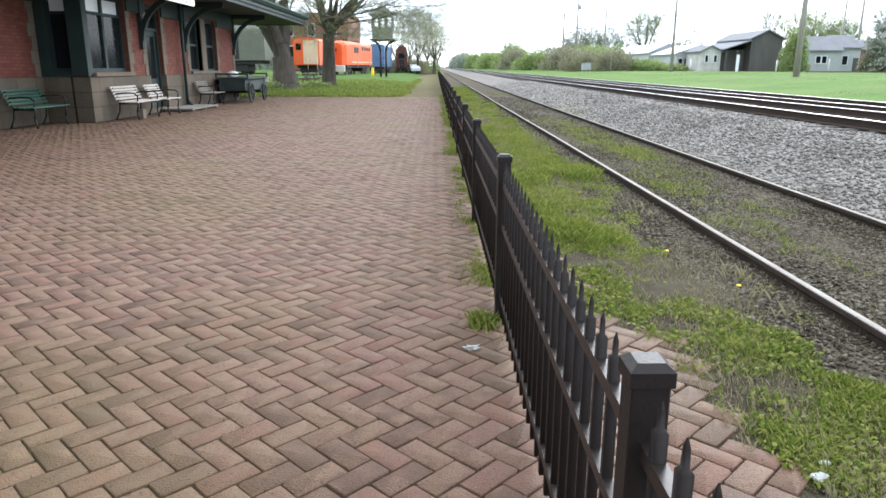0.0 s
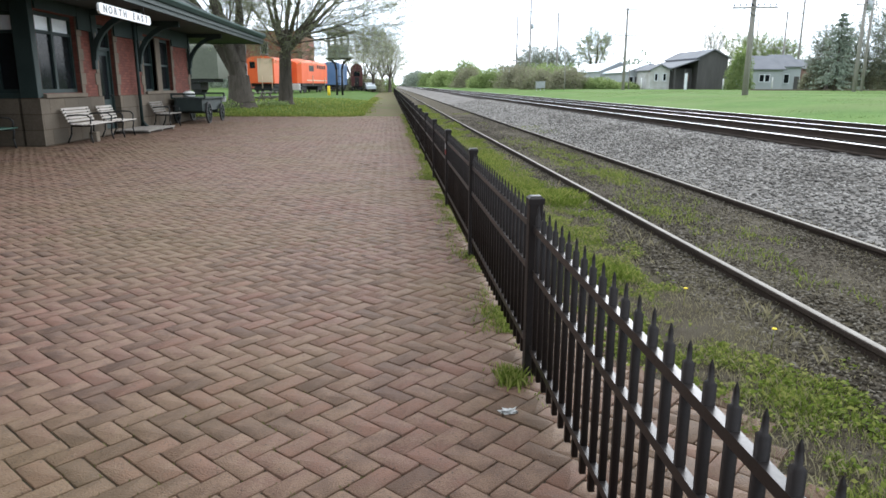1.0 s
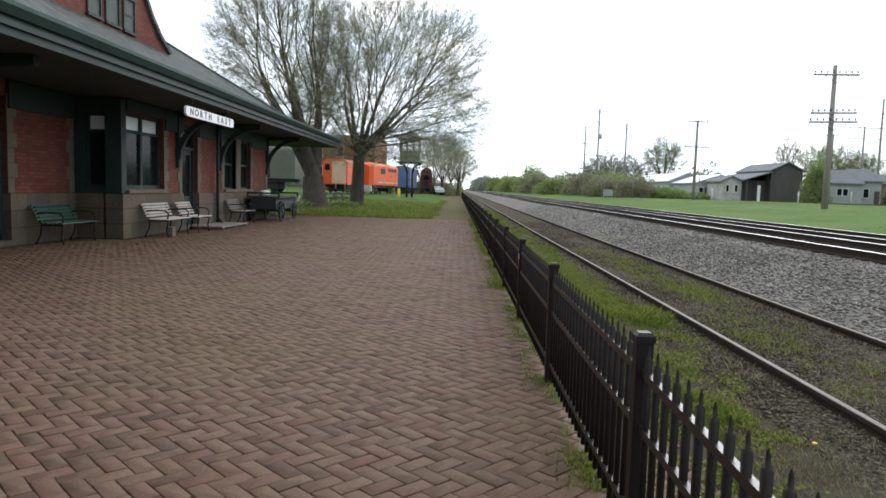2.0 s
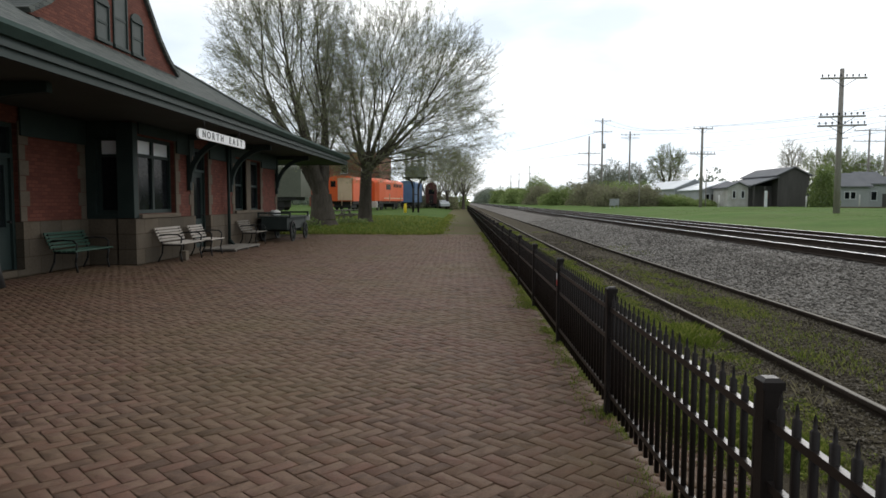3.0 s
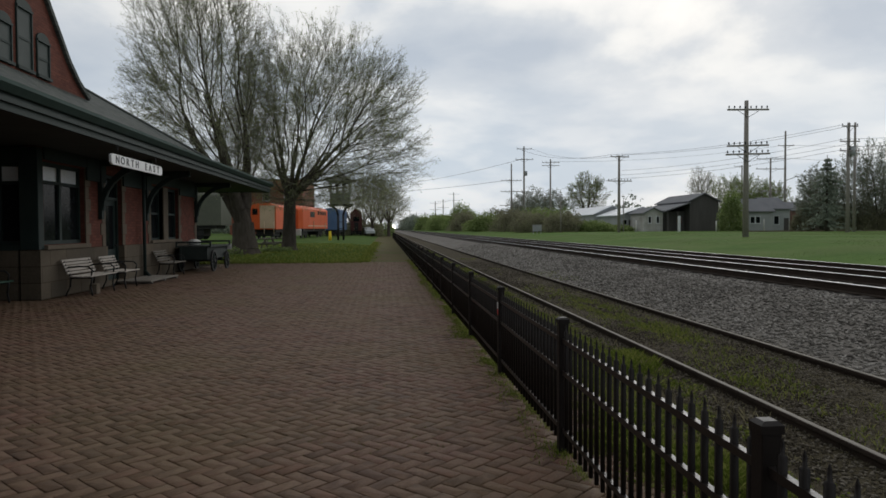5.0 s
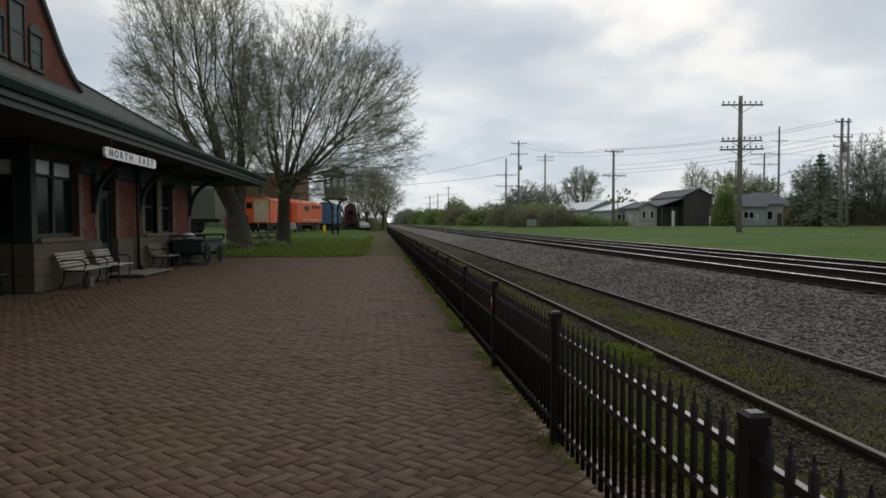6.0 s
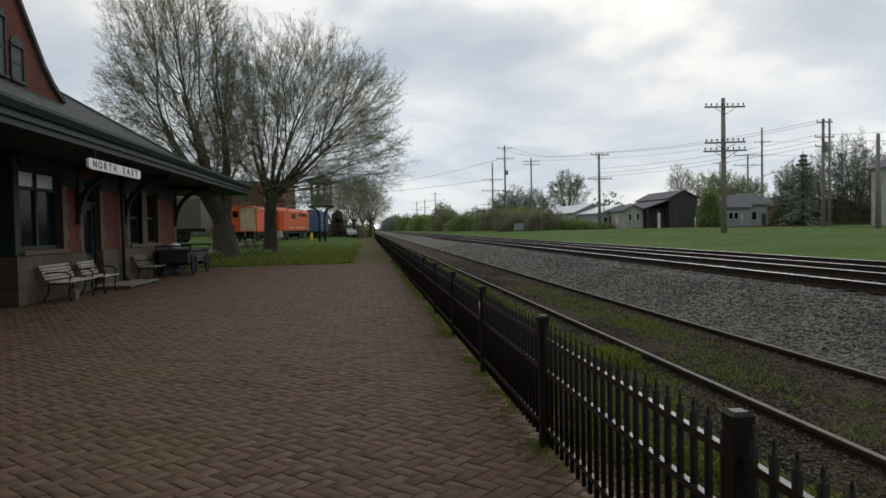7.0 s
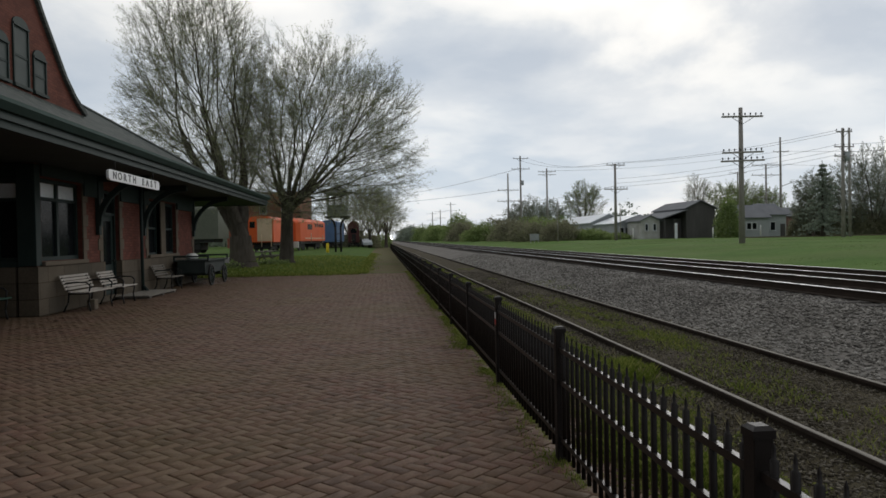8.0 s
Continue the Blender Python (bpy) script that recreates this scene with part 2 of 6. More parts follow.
M["wall_brick_end"] = coursed("red_wall_brick_end", [(0.120, 0.044, 0.032), (0.18, 0.068, 0.050)], (0.8, 0.7, 0.65), 0.21, 0.075, 0.010, axis="y")
M["sandstone"] = coursed("sandstone_base", [(0.085, 0.069, 0.050), (0.145, 0.121, 0.091)], (0.6, 0.55, 0.5), 0.75, 0.35, 0.012)
M["quoin"] = material("sandstone_trim", [(0.115, 0.092, 0.068), (0.175, 0.145, 0.11)], 2, 30, 0.9, bump=0.3, spec=0.1)
M["slate"] = coursed("dark_roof_slate", [(0.080, 0.090, 0.086), (0.13, 0.142, 0.135)], (0.5, 0.5, 0.5), 0.28, 0.11, 0.008, rough=0.85, bump=0.8)
M["green_paint"] = material("dark_green_paint", [(0.018, 0.030, 0.027), (0.030, 0.046, 0.041)], 2, 30, 0.65, bump=0.1, spec=0.2)
M["green_trim"] = material("green_gutter_paint", [(0.036, 0.064, 0.055), (0.055, 0.090, 0.078)], 2, 30, 0.75, bump=0.1, spec=0.2)
# Soffit green is toned for the eaves' shade and lifted for lens haze.
M["soffit"] = material("shade_toned_soffit_boards", [(0.040, 0.052, 0.049), (0.064, 0.078, 0.073)], 2, 30, 0.7, bump=0.2)
M["white_paint"] = material("weathered_white_paint", [(0.50, 0.49, 0.46), (0.74, 0.73, 0.70)], 4, 60, 0.7, bump=0.2)
M["sign_white"] = material("sign_white_paint", [(0.72, 0.72, 0.71), (0.82, 0.82, 0.81)], 2, 40, 0.5, bump=0.05)
M["letter"] = material("faded_letter_paint", [(0.05, 0.05, 0.05), (0.16, 0.16, 0.155)], 9, 60, 0.7, bump=0)
M["slat_wood"] = material("weathered_bench_slats", [(0.36, 0.32, 0.28), (0.55, 0.50, 0.44)], 4, 60, 0.75, bump=0.3, stretch=(4, 1, 4), spec=0.15)
M["green_slat"] = material("green_bench_slats", [(0.02, 0.06, 0.04), (0.035, 0.09, 0.06)], 4, 60, 0.6, bump=0.2)
M["grey_wood"] = material("weathered_grey_wood", [(0.13, 0.115, 0.095), (0.24, 0.215, 0.18)], 3, 50, 0.85, bump=0.5, stretch=(6, 1, 6))
M["pole_wood"] = material("weathered_pole_wood", [(0.24, 0.22, 0.20), (0.36, 0.335, 0.305)], 2, 30, 0.9, bump=0.6, stretch=(6, 6, 1), spec=0.1)
M["cart_paint"] = material("dark_cart_paint", [(0.016, 0.025, 0.022), (0.035, 0.045, 0.04)], 4, 40, 0.7, bump=0.2)
M["iron"] = material("dark_cast_iron", [(0.015, 0.015, 0.015), (0.03, 0.028, 0.026)], 8, 80, 0.6, metal=0.3, bump=0.15)
M["glass_dark"] = material("dark_window_glass", [(0.008, 0.010, 0.011), (0.014, 0.017, 0.018)], 1, 8, 0.12, bump=0.02, rough_var=0.03, spec=0.05)
# Pale colour stands in for daylight seen through the transoms.
M["frosted"] = material("daylight_pale_pane", [(0.78, 0.81, 0.83), (0.86, 0.88, 0.90)], 2, 20, 0.3, bump=0)
# The unlit rooms' dimness is put into this colour.
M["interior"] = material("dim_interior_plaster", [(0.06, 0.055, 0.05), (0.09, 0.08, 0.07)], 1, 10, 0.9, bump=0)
M["bark"] = material("tree_bark", [(0.052, 0.044, 0.036), (0.092, 0.078, 0.064), (0.135, 0.116, 0.095)], 2.5, 25, 0.95, bump=1.0, stretch=(3, 3, 0.7), spec=0.06)
M["twig"] = material("fine_twigs", [(0.17, 0.165, 0.12), (0.27, 0.265, 0.19)], 1, 10, 0.9, bump=0, spec=0.1)
M["leaf"] = material("young_leaves", [(0.20, 0.25, 0.095), (0.28, 0.33, 0.13), (0.38, 0.41, 0.19)], 0.8, 10, 0.6, bump=0, random_tint=0.4, spec=0.15, through=0.5)
# Bush and far leaf colours are paled, putting the air's haze into them.
M["bush_leaf"] = material("bush_leaves", [(0.16, 0.22, 0.075), (0.23, 0.30, 0.11), (0.32, 0.37, 0.16)], 0.25, 2, 0.7, bump=0, random_tint=0.35, spec=0.1, through=0.5)
M["bush_brown"] = material("budding_brush", [(0.18, 0.175, 0.12), (0.25, 0.24, 0.165), (0.28, 0.29, 0.17)], 0.25, 2, 0.8, bump=0, random_tint=0.35, spec=0.1, through=0.5)
M["dark_leaf"] = material("haze_paled_far_leaves", [(0.18, 0.215, 0.17), (0.24, 0.275, 0.22), (0.30, 0.33, 0.265)], 0.2, 2, 0.8, bump=0, random_tint=0.3, spec=0.05, through=0.55)
M["orange"] = material("orange_loco_paint", [(0.66, 0.105, 0.03), (0.75, 0.14, 0.04)], 0.6, 12, 0.55, bump=0.05, spec=0.2)
M["cream"] = material("cream_loco_paint", [(0.55, 0.40, 0.27), (0.66, 0.50, 0.35)], 0.8, 12, 0.55, bump=0.05)
M["coach_grey"] = material("grey_green_coach_paint", [(0.115, 0.12, 0.095), (0.15, 0.155, 0.125)], 0.5, 4, 0.7, bump=0, spec=0.15)
M["blue"] = material("blue_car_paint", [(0.06, 0.12, 0.24), (0.09, 0.17, 0.31)], 0.8, 12, 0.5, bump=0.05)
M["maroon"] = material("maroon_car_paint", [(0.075, 0.022, 0.02), (0.11, 0.032, 0.028)], 0.8, 12, 0.6, bump=0.05)
M["bogie"] = material("grimy_black_bogie", [(0.018, 0.018, 0.018), (0.035, 0.033, 0.03)], 2, 20, 0.8, bump=0.2)
M["factory"] = coursed("far_factory_brick", [(0.22, 0.085, 0.06), (0.29, 0.12, 0.085)], (0.9, 0.8, 0.75), 0.3, 0.12, 0.015, axis="y")
M["tower_green"] = material("faded_green_boards", [(0.19, 0.215, 0.185), (0.26, 0.285, 0.25)], 2, 20, 0.8, bump=0.2, spec=0.1)
M["metal_roof"] = material("pale_metal_roof", [(0.60, 0.63, 0.66), (0.76, 0.79, 0.82)], 0.3, 4, 0.45, metal=0.1, bump=0.05)
M["siding_grey"] = material("grey_board_siding", [(0.34, 0.36, 0.37), (0.46, 0.48, 0.49)], 0.5, 6, 0.8, bump=0.1, spec=0.15)
M["siding_white"] = material("white_board_siding", [(0.66, 0.69, 0.71), (0.78, 0.80, 0.82)], 0.5, 6, 0.8, bump=0.1, spec=0.15)
M["siding_pale"] = material("weathered_white_siding", [(0.40, 0.40, 0.38), (0.62, 0.62, 0.60)], 0.8, 8, 0.85, bump=0.15, spec=0.1, patch=((0.30, 0.27, 0.22), 0.9, 0.5))
M["barn_dark"] = material("dark_barn_boards", [(0.075, 0.072, 0.070), (0.120, 0.114, 0.110)], 0.5, 6, 0.9, bump=0.2, spec=0.1, stretch=(4, 4, 0.5))
M["roof_grey"] = material("grey_shingle_roof", [(0.15, 0.155, 0.165), (0.21, 0.215, 0.225)], 0.5, 6, 0.9, bump=0.2, spec=0.1)
M["far_brick"] = material("far_house_brick", [(0.20, 0.12, 0.10), (0.28, 0.17, 0.14)], 0.5, 6, 0.9, bump=0.1, spec=0.1)
M["steel"] = material("galvanised_steel", [(0.30, 0.31, 0.32), (0.42, 0.43, 0.44)], 2, 20, 0.5, metal=0.6, bump=0.05)
M["wire"] = material("overhead_wire", [(0.05, 0.05, 0.055), (0.08, 0.08, 0.085)], 1, 5, 0.6, bump=0)
M["red_tag"] = material("red_tag", [(0.5, 0.05, 0.04), (0.6, 0.08, 0.06)], 3, 20, 0.6, bump=0)
M["flower"] = material("dandelion_yellow", [(0.75, 0.55, 0.02), (0.85, 0.65, 0.04)], 3, 20, 0.7, bump=0)
M["litter"] = material("crumpled_paper", [(0.40, 0.40, 0.38), (0.58, 0.58, 0.56)], 40, 160, 0.9, bump=0.8, spec=0.1)
lamp_m = bpy.data.materials.new("headlight_glow")
lamp_m.use_nodes = True
lamp_m.node_tree.nodes["Principled BSDF"].inputs["Emission Color"].default_value = (1, 0.93, 0.75, 1)
lamp_m.node_tree.nodes["Principled BSDF"].inputs["Emission Strength"].default_value = 30
M["headlight"] = lamp_m


# ---------------------------------------------------------------- mesh helpers
def link_mesh(name, me, mats, parent=None, label=""):
    for m in (mats if isinstance(mats, (list, tuple)) else [mats]):
        me.materials.append(M[m])
    ob = new(name, me)
    ob.parent = parent
    if label:
        ob["label"] = label
    return ob


def part(name, bm, mats, parent=None, label="", smooth=False):
    me = bpy.data.meshes.new(name)
    bm.to_mesh(me)
    bm.free()
    if smooth:
        me.shade_smooth()
    return link_mesh(name, me, mats, parent, label)


def from_arrays(name, v, f, mats, parent=None, label=""):
    """One mesh from numpy corners and faces that all have the same number of corners."""
    v, f = np.asarray(v, np.float32), np.asarray(f, np.int32)
    k = f.shape[1]
    me = bpy.data.meshes.new(name)
    me.vertices.add(len(v))
    me.vertices.foreach_set("co", v.ravel())
    me.loops.add(f.size)
    me.loops.foreach_set("vertex_index", f.ravel())
    me.polygons.add(len(f))
    me.polygons.foreach_set("loop_start", np.arange(0, f.size, k, dtype=np.int32))
    me.update(calc_edges=True)
    me.validate()
    return link_mesh(name, me, mats, parent, label)


def thing(name, loc=(0, 0, 0), label="", category="", group="", kind="", rz=0.0):
    ob = new(name)
    ob.empty_display_size = 0.2
    ob.matrix_basis = pose(*loc, 0, 0, rz)
    return tagged(ob, label, category, group, kind)


def box(bm, x0, x1, y0, y1, z0, z1, bevel=0.0, mi=0):
    vs = [bm.verts.new((x, y, z)) for x in (x0, x1) for y in (y0, y1) for z in (z0, z1)]
    fs = [bm.faces.new([vs[i] for i in q]) for q in ((0, 1, 3, 2), (4, 6, 7, 5), (0, 4, 5, 1), (2, 3, 7, 6), (0, 2, 6, 4), (1, 5, 7, 3))]
    for f in fs:
        f.material_index = mi
    if bevel:
        es = list({e for f in fs for e in f.edges})
        bmesh.ops.bevel(bm, geom=es, offset=bevel, segments=1, affect="EDGES", profile=0.5)
    return bm


def boxes(*bs, bevel=0.0):
    bm = bmesh.new()
    for b in bs:
        box(bm, *b, bevel=bevel)
    return bm


def tube(bm, p0, p1, r0, r1=None, n=8, caps=True):
    p0, p1 = Vector(p0), Vector(p1)
    r1 = r0 if r1 is None else r1
    d = (p1 - p0).normalized()
    a = d.orthogonal().normalized()
    b = d.cross(a)
    rings = []
    for p, r in ((p0, r0), (p1, r1)):
        rings.append([bm.verts.new(p + r * (a * cos(2 * pi * i / n) + b * sin(2 * pi * i / n))) for i in range(n)])
    for i in range(n):
        bm.faces.new((rings[0][i], rings[0][(i + 1) % n], rings[1][(i + 1) % n], rings[1][i])).smooth = True
    if caps:
        bm.faces.new(rings[0][::-1])
        bm.faces.new(rings[1])
    return bm


def tubes(*ts):
    bm = bmesh.new()
    for t in ts:
        tube(bm, *t)
    return bm


def prism(bm, pts, axis, a, b, mi=0):
    """A flat outline pushed along an axis from a to b: pts are the other two coordinates, in order."""
    def at(p, h):
        q = list(p)
        q.insert("xyz".index(axis), h)
        return bm.verts.new(q)
    A, B = [at(p, a) for p in pts], [at(p, b) for p in pts]
    n = len(pts)
    fs = [bm.faces.new(A[::-1]), bm.faces.new(B)] + [bm.faces.new((A[i], A[(i + 1) % n], B[(i + 1) % n], B[i])) for i in range(n)]
    for f in fs:
        f.material_index = mi
    bmesh.ops.recalc_face_normals(bm, faces=fs)
    return bm


def smooth01(x):
    x = min(1.0, max(0.0, x))
    return x * x * (3 - 2 * x)


# ---------------------------------------------------------------- ground
def lawn_z(x, y):
    return 0.32 * smooth01((y - 30) / 52) * smooth01((-2.4 - x) / 3.0)


PROFILE = [(-2.4, 0), (0.45, -0.012), (0.9, -0.01), (1.5, 0.0), (1.66, 0.015), (1.80, 0.015), (1.86, 0.018), (1.95, 0.02), (3.08, 0.025), (3.2, 0.022), (3.28, 0.022), (3.36, 0.045), (3.45, 0.05), (4.6, 0.20), (5.4, 0.36), (8.7, 0.36), (9.3, 0.26), (12.8, 0.26),
           (13.6, 0.14), (16, 0.30), (20, 0.56), (26, 0.80), (60, 0.85), (2000, 0.85)]
px_, pz_ = zip(*PROFILE)


def ground_z(x, y):
    if x < 0.45:
        return -0.010 if (y < 31.2 and x > -9.7) or y < 26 else lawn_z(x, y) - (0.0 if x < -2.4 else 0.006)
    return float(np.interp(x, px_, pz_))


def ground_mat(x, y):
    if x > 13.3:
        return 2
    if x > 3.4:
        return 4
    if x > 0.45:
        return 3
    if y < 31.2 and x > -22:
        return 0
    return 5 if x > -2.5 else 1


gx = [-1500, -300, -80, -40, -22, -15, -10, -7, -5.4, -4.4, -3.4, -2.5, -1.2, 0, 0.45, 0.7, 0.95, 1.2, 1.35, 1.5, 1.66, 1.8, 1.86, 1.95, 2.3, 2.7, 3.08, 3.2, 3.28, 3.36, 3.4, 3.8, 4.2, 4.6, 5.0, 5.4, 7, 8.7, 9.3, 11, 12.8, 13.3, 13.9, 16, 18, 20, 23, 26, 33, 60, 140, 400, 1500]
gy = [-400, -80, -20] + [-8 + 1.0 * i for i in range(39)] + [31.2, 32, 34, 37, 41, 46, 52, 60, 70, 82, 100, 130, 180, 260, 400, 700, 1200, 3000]
gv = []
for y in gy:
    for x in gx:
        rough = 0.022 if 0.6 < x < 3.4 and x not in (1.66, 1.8, 1.86, 3.2, 3.28, 3.36) else 0.03 if 13.5 < x < 40 else 0.0
        gv.append((x, y, ground_z(x, y) + rough * noise.noise((x * 1.3, y * 0.7, 0))))
nx = len(gx)
gf, gm = [], []
for j in range(len(gy) - 1):
    for i in range(nx - 1):
        gf.append((j * nx + i, j * nx + i + 1, (j + 1) * nx + i + 1, (j + 1) * nx + i))
        gm.append(ground_mat((gx[i] + gx[i + 1]) / 2, (gy[j] + gy[j + 1]) / 2))
ground = from_arrays("ground", gv, gf, ["sand", "grass", "field", "soil", "ballast", "path"])
ground.data.polygons.foreach_set("material_index", np.array(gm, np.int32))
ground.data.shade_smooth()
tagged(ground, "flat trackside ground with lawn, ballast, soil and meadow", "ground", kind="structure")


# ---------------------------------------------------------------- railway tracks
def rail_profile(h):
    half = [(0.016, h), (0.022, h - 0.004), (0.026, h - 0.011), (0.026, h - 0.035), (0.009, h - 0.048), (0.009, 0.028), (0.07, 0.012), (0.07, 0.0)]
    return half + [(-a, b) for a, b in half[::-1]]


def railway(name, label, x_near, top, head, ties, y0=-12.0, y1=880.0):
    t = thing(name, (x_near + 0.7525, 0, top - 0.15), label, "railway track", kind="structure")
    for dx in (-0.7525, 0.7525):
        bm = bmesh.new()
        pts = rail_profile(0.15)
        cuts = [y0] + [y for y in range(0, 200, 12)] + [300, 500, y1]
        rows = []
        for y in cuts:
            w = 0.012 * sin(y * 0.21 + dx) if y < 200 and head == "rail_dull" else 0.0
            rows.append([bm.verts.new((dx + w + a, y, b)) for a, b in pts])
        n = len(pts)
        for r0, r1 in zip(rows, rows[1:]):
            for i in range(n):
                f = bm.faces.new((r0[i], r0[(i + 1) % n], r1[(i + 1) % n], r1[i]))
                f.material_index = 1 if i in (n - 1, 0, n - 2) else 0
        bm.faces.new(rows[0][::-1])
        bmesh.ops.recalc_face_normals(bm, faces=bm.faces[:])
        part("rail", bm, ["rail_side", head], t, "steel rail with a bright worn head")
    me = None
    for k in range(ties):
        if me is None:
            bm = bmesh.new()
            box(bm, -1.3, 1.3, -0.115, 0.115, -0.17, 0.0, bevel=0.012)
            ob = part("sleeper", bm, "tie", t)
            me = ob.data
        else:
            ob = new("sleeper", me)
            ob.parent = t
        ob.location = (rng.uniform(-0.05, 0.05), -2 + k * 0.52, rng.uniform(-0.012, 0.004))
        ob.rotation_euler = (0, 0, rng.uniform(-0.02, 0.02))
    return t


siding = railway("siding_track", "old siding of dull rusty rails sunk in gravel and weeds", 1.80, 0.10, "rail_dull", 0)
main_a = railway("main_track", "main line track of polished rails on dark timber sleepers", 6.38, 0.535, "rail_shiny", 150)
main_b = railway("main_track", "second main line track beside the meadow, polished rails", 10.35, 0.42, "rail_shiny", 120)


# loose stones: irregular eight-sided chips
def chips(name, label, mat, n, x0, x1, y0, y1, size, near_power=1.6):
    base = np.array([(1, 0, 0), (-1, 0, 0), (0, 1, 0), (0, -1, 0), (0, 0, 1), (0, 0, -1)], np.float32)
    tri = np.array([(0, 2, 4), (2, 1, 4), (1, 3, 4), (3, 0, 4), (2, 0, 5), (1, 2, 5), (3, 1, 5), (0, 3, 5)])
    xs = nrg.uniform(x0, x1, n)
    ys = y0 + (y1 - y0) * nrg.uniform(0, 1, n) ** near_power
    zs = np.array([ground_z(float(a), 0) for a in xs])
    s = size * nrg.uniform(0.55, 1.35, (n, 1, 1)) * (1 + np.maximum(ys, 0)[:, None, None] / 40)
    v = base[None] * nrg.uniform(0.6, 1.3, (n, 6, 1)) * s * nrg.uniform(0.65, 1.25, (n, 1, 3))
    a = nrg.uniform(0, 2 * pi, n)
    ca, sa = np.cos(a)[:, None], np.sin(a)[:, None]
    vx = v[:, :, 0] * ca - v[:, :, 1] * sa
    vy = v[:, :, 0] * sa + v[:, :, 1] * ca
    tilt = nrg.uniform(-0.5, 0.5, (n, 1))
    vz = v[:, :, 2] * 0.55 + vx * tilt
    V = np.stack([vx + xs[:, None], vy + ys[:, None], vz + zs[:, None] + size * 0.2], 2).reshape(-1, 3)
    F = (tri[None] + 6 * np.arange(n)[:, None, None]).reshape(-1, 3)
    return tagged(from_arrays(name, V, F, mat), label, "gravel", kind="stuff")


chips("ballast_stones", "loose grey crushed-stone ballast beside the tracks", "stone_chip", 56000, 3.45, 6.2, -4, 48, 0.026)
chips("ballast_stones", "grey crushed stone between the main line rails", "stone_chip", 9000, 6.5, 13.2, -4, 45, 0.034)
chips("siding_gravel", "dirty fine gravel between the siding rails", "dirt_chip", 50000, 1.30, 3.5, -4, 30, 0.0150, 1.5)
chips("siding_gravel", "loose brownish stones lying between and beside the siding rails", "dirt_chip", 24000, 1.36, 3.5, 0, 11, 0.0125, 1.2)
chips("soil_crumbs", "crumbs of soil and fine grit beside the fence", "dirt_chip", 26000, 0.50, 1.5, -4, 14, 0.0060, 1.3)


# ---------------------------------------------------------------- black metal fence
fence = thing("fence", (0, 0, 0), "low black metal picket fence along the brick platform", "fence")
SPAN, POSTS = 2.44, 46


def dip(y):
    return -0.035 * smooth01((2.2 - y) / 2.2)


bm = bmesh.new()
box(bm, -0.032, 0.032, -0.032, 0.032, -0.05, 0.862, bevel=0.003)
post_mesh = None
cap_mesh = None
for k in range(-2, POSTS):
    if post_mesh is None:
        ob = part("post", bm, "black_metal", fence)
        post_mesh = ob.data
        bm = bmesh.new()
        lo = [bm.verts.new((a * 0.037, b * 0.037, 0.848)) for a, b in ((-1, -1), (1, -1), (1, 1), (-1, 1))]
        mid = [bm.verts.new((a * 0.037, b * 0.037, 0.874)) for a, b in ((-1, -1), (1, -1), (1, 1), (-1, 1))]
        hi = [bm.verts.new((a * 0.023, b * 0.023, 0.886)) for a, b in ((-1, -1), (1, -1), (1, 1), (-1, 1))]
        for r0, r1 in ((lo, mid), (mid, hi)):
            for i in range(4):
                bm.faces.new((r0[i], r0[(i + 1) % 4], r1[(i + 1) % 4], r1[i]))
        bm.faces.new(hi)
        bm.faces.new(lo[::-1])
        cap = part("post_cap", bm, "black_metal", ob)
        cap_mesh = cap.data
    else:
        ob = new("post", post_mesh)
        ob.parent = fence
        cap = new("post_cap", cap_mesh)
        cap.parent = ob
    ob.location = (0, k * SPAN, dip(k * SPAN))
for k in range(-2, POSTS - 1):
    for z in (0.145, 0.525, 0.735):
        h = 0.015
        bm = boxes((-0.0125, 0.0125, k * SPAN + 0.032, (k + 1) * SPAN - 0.032, z - h, z + h))
        for v in bm.verts:
            v.co.z += dip(v.co.y)
        part("rail", bm, "black_gloss", fence)


def picket_arrays():
    r = 0.0105
    levels = [(0.045, r), (0.800, r), (0.806, r * 0.50), (0.836, r * 0.42), (0.852, r * 0.10)]
    v, f = [], []
    for z, q in levels:
        v += [(-q, -q, z), (q, -q, z), (q, q, z), (-q, q, z)]
    for l in range(len(levels) - 1):
        for i in range(4):
            f.append((4 * l + i, 4 * l + (i + 1) % 4, 4 * l + 4 + (i + 1) % 4, 4 * l + 4 + i))
    f += [(3, 2, 1, 0)]
    return np.array(v, np.float32), np.array(f)


pv, pf = picket_arrays()
picket_mesh, far_y = None, []
for k in range(-2, POSTS - 1):
    for j in range(22):
        y = k * SPAN + 0.032 + (j + 0.5) * (SPAN - 0.064) / 22
        if k < 11:
            if picket_mesh is None:
                ob = from_arrays("picket", pv, pf, "black_metal", fence)
                picket_mesh = ob.data
            else:
                ob = new("picket", picket_mesh)
                ob.parent = fence
            ob.location = (0, y, dip(y))
            ob.rotation_euler = (0, 0, rng.uniform(-0.04, 0.04))
        else:
            far_y.append(y)
fv = (pv[None] + np.array([(0, y, 0) for y in far_y], np.float32)[:, None]).reshape(-1, 3)
ff = (pf[None] + len(pv) * np.arange(len(far_y))[:, None, None]).reshape(-1, 4)
tagged(from_arrays("far_pickets", fv, ff, "black_metal", fence), kind="stuff")
bm = boxes((-0.0345, -0.0325, -0.028, 0.028, 0.600, 0.655))
ob = part("tag", bm, "red_tag", fence, "small red and white tag on a post")
ob.location = (0, 3 * SPAN, 0)
bm = boxes((-0.0345, -0.0325, -0.028, 0.028, 0.660, 0.725))
ob = part("tag_strip", bm, "sign_white", fence)
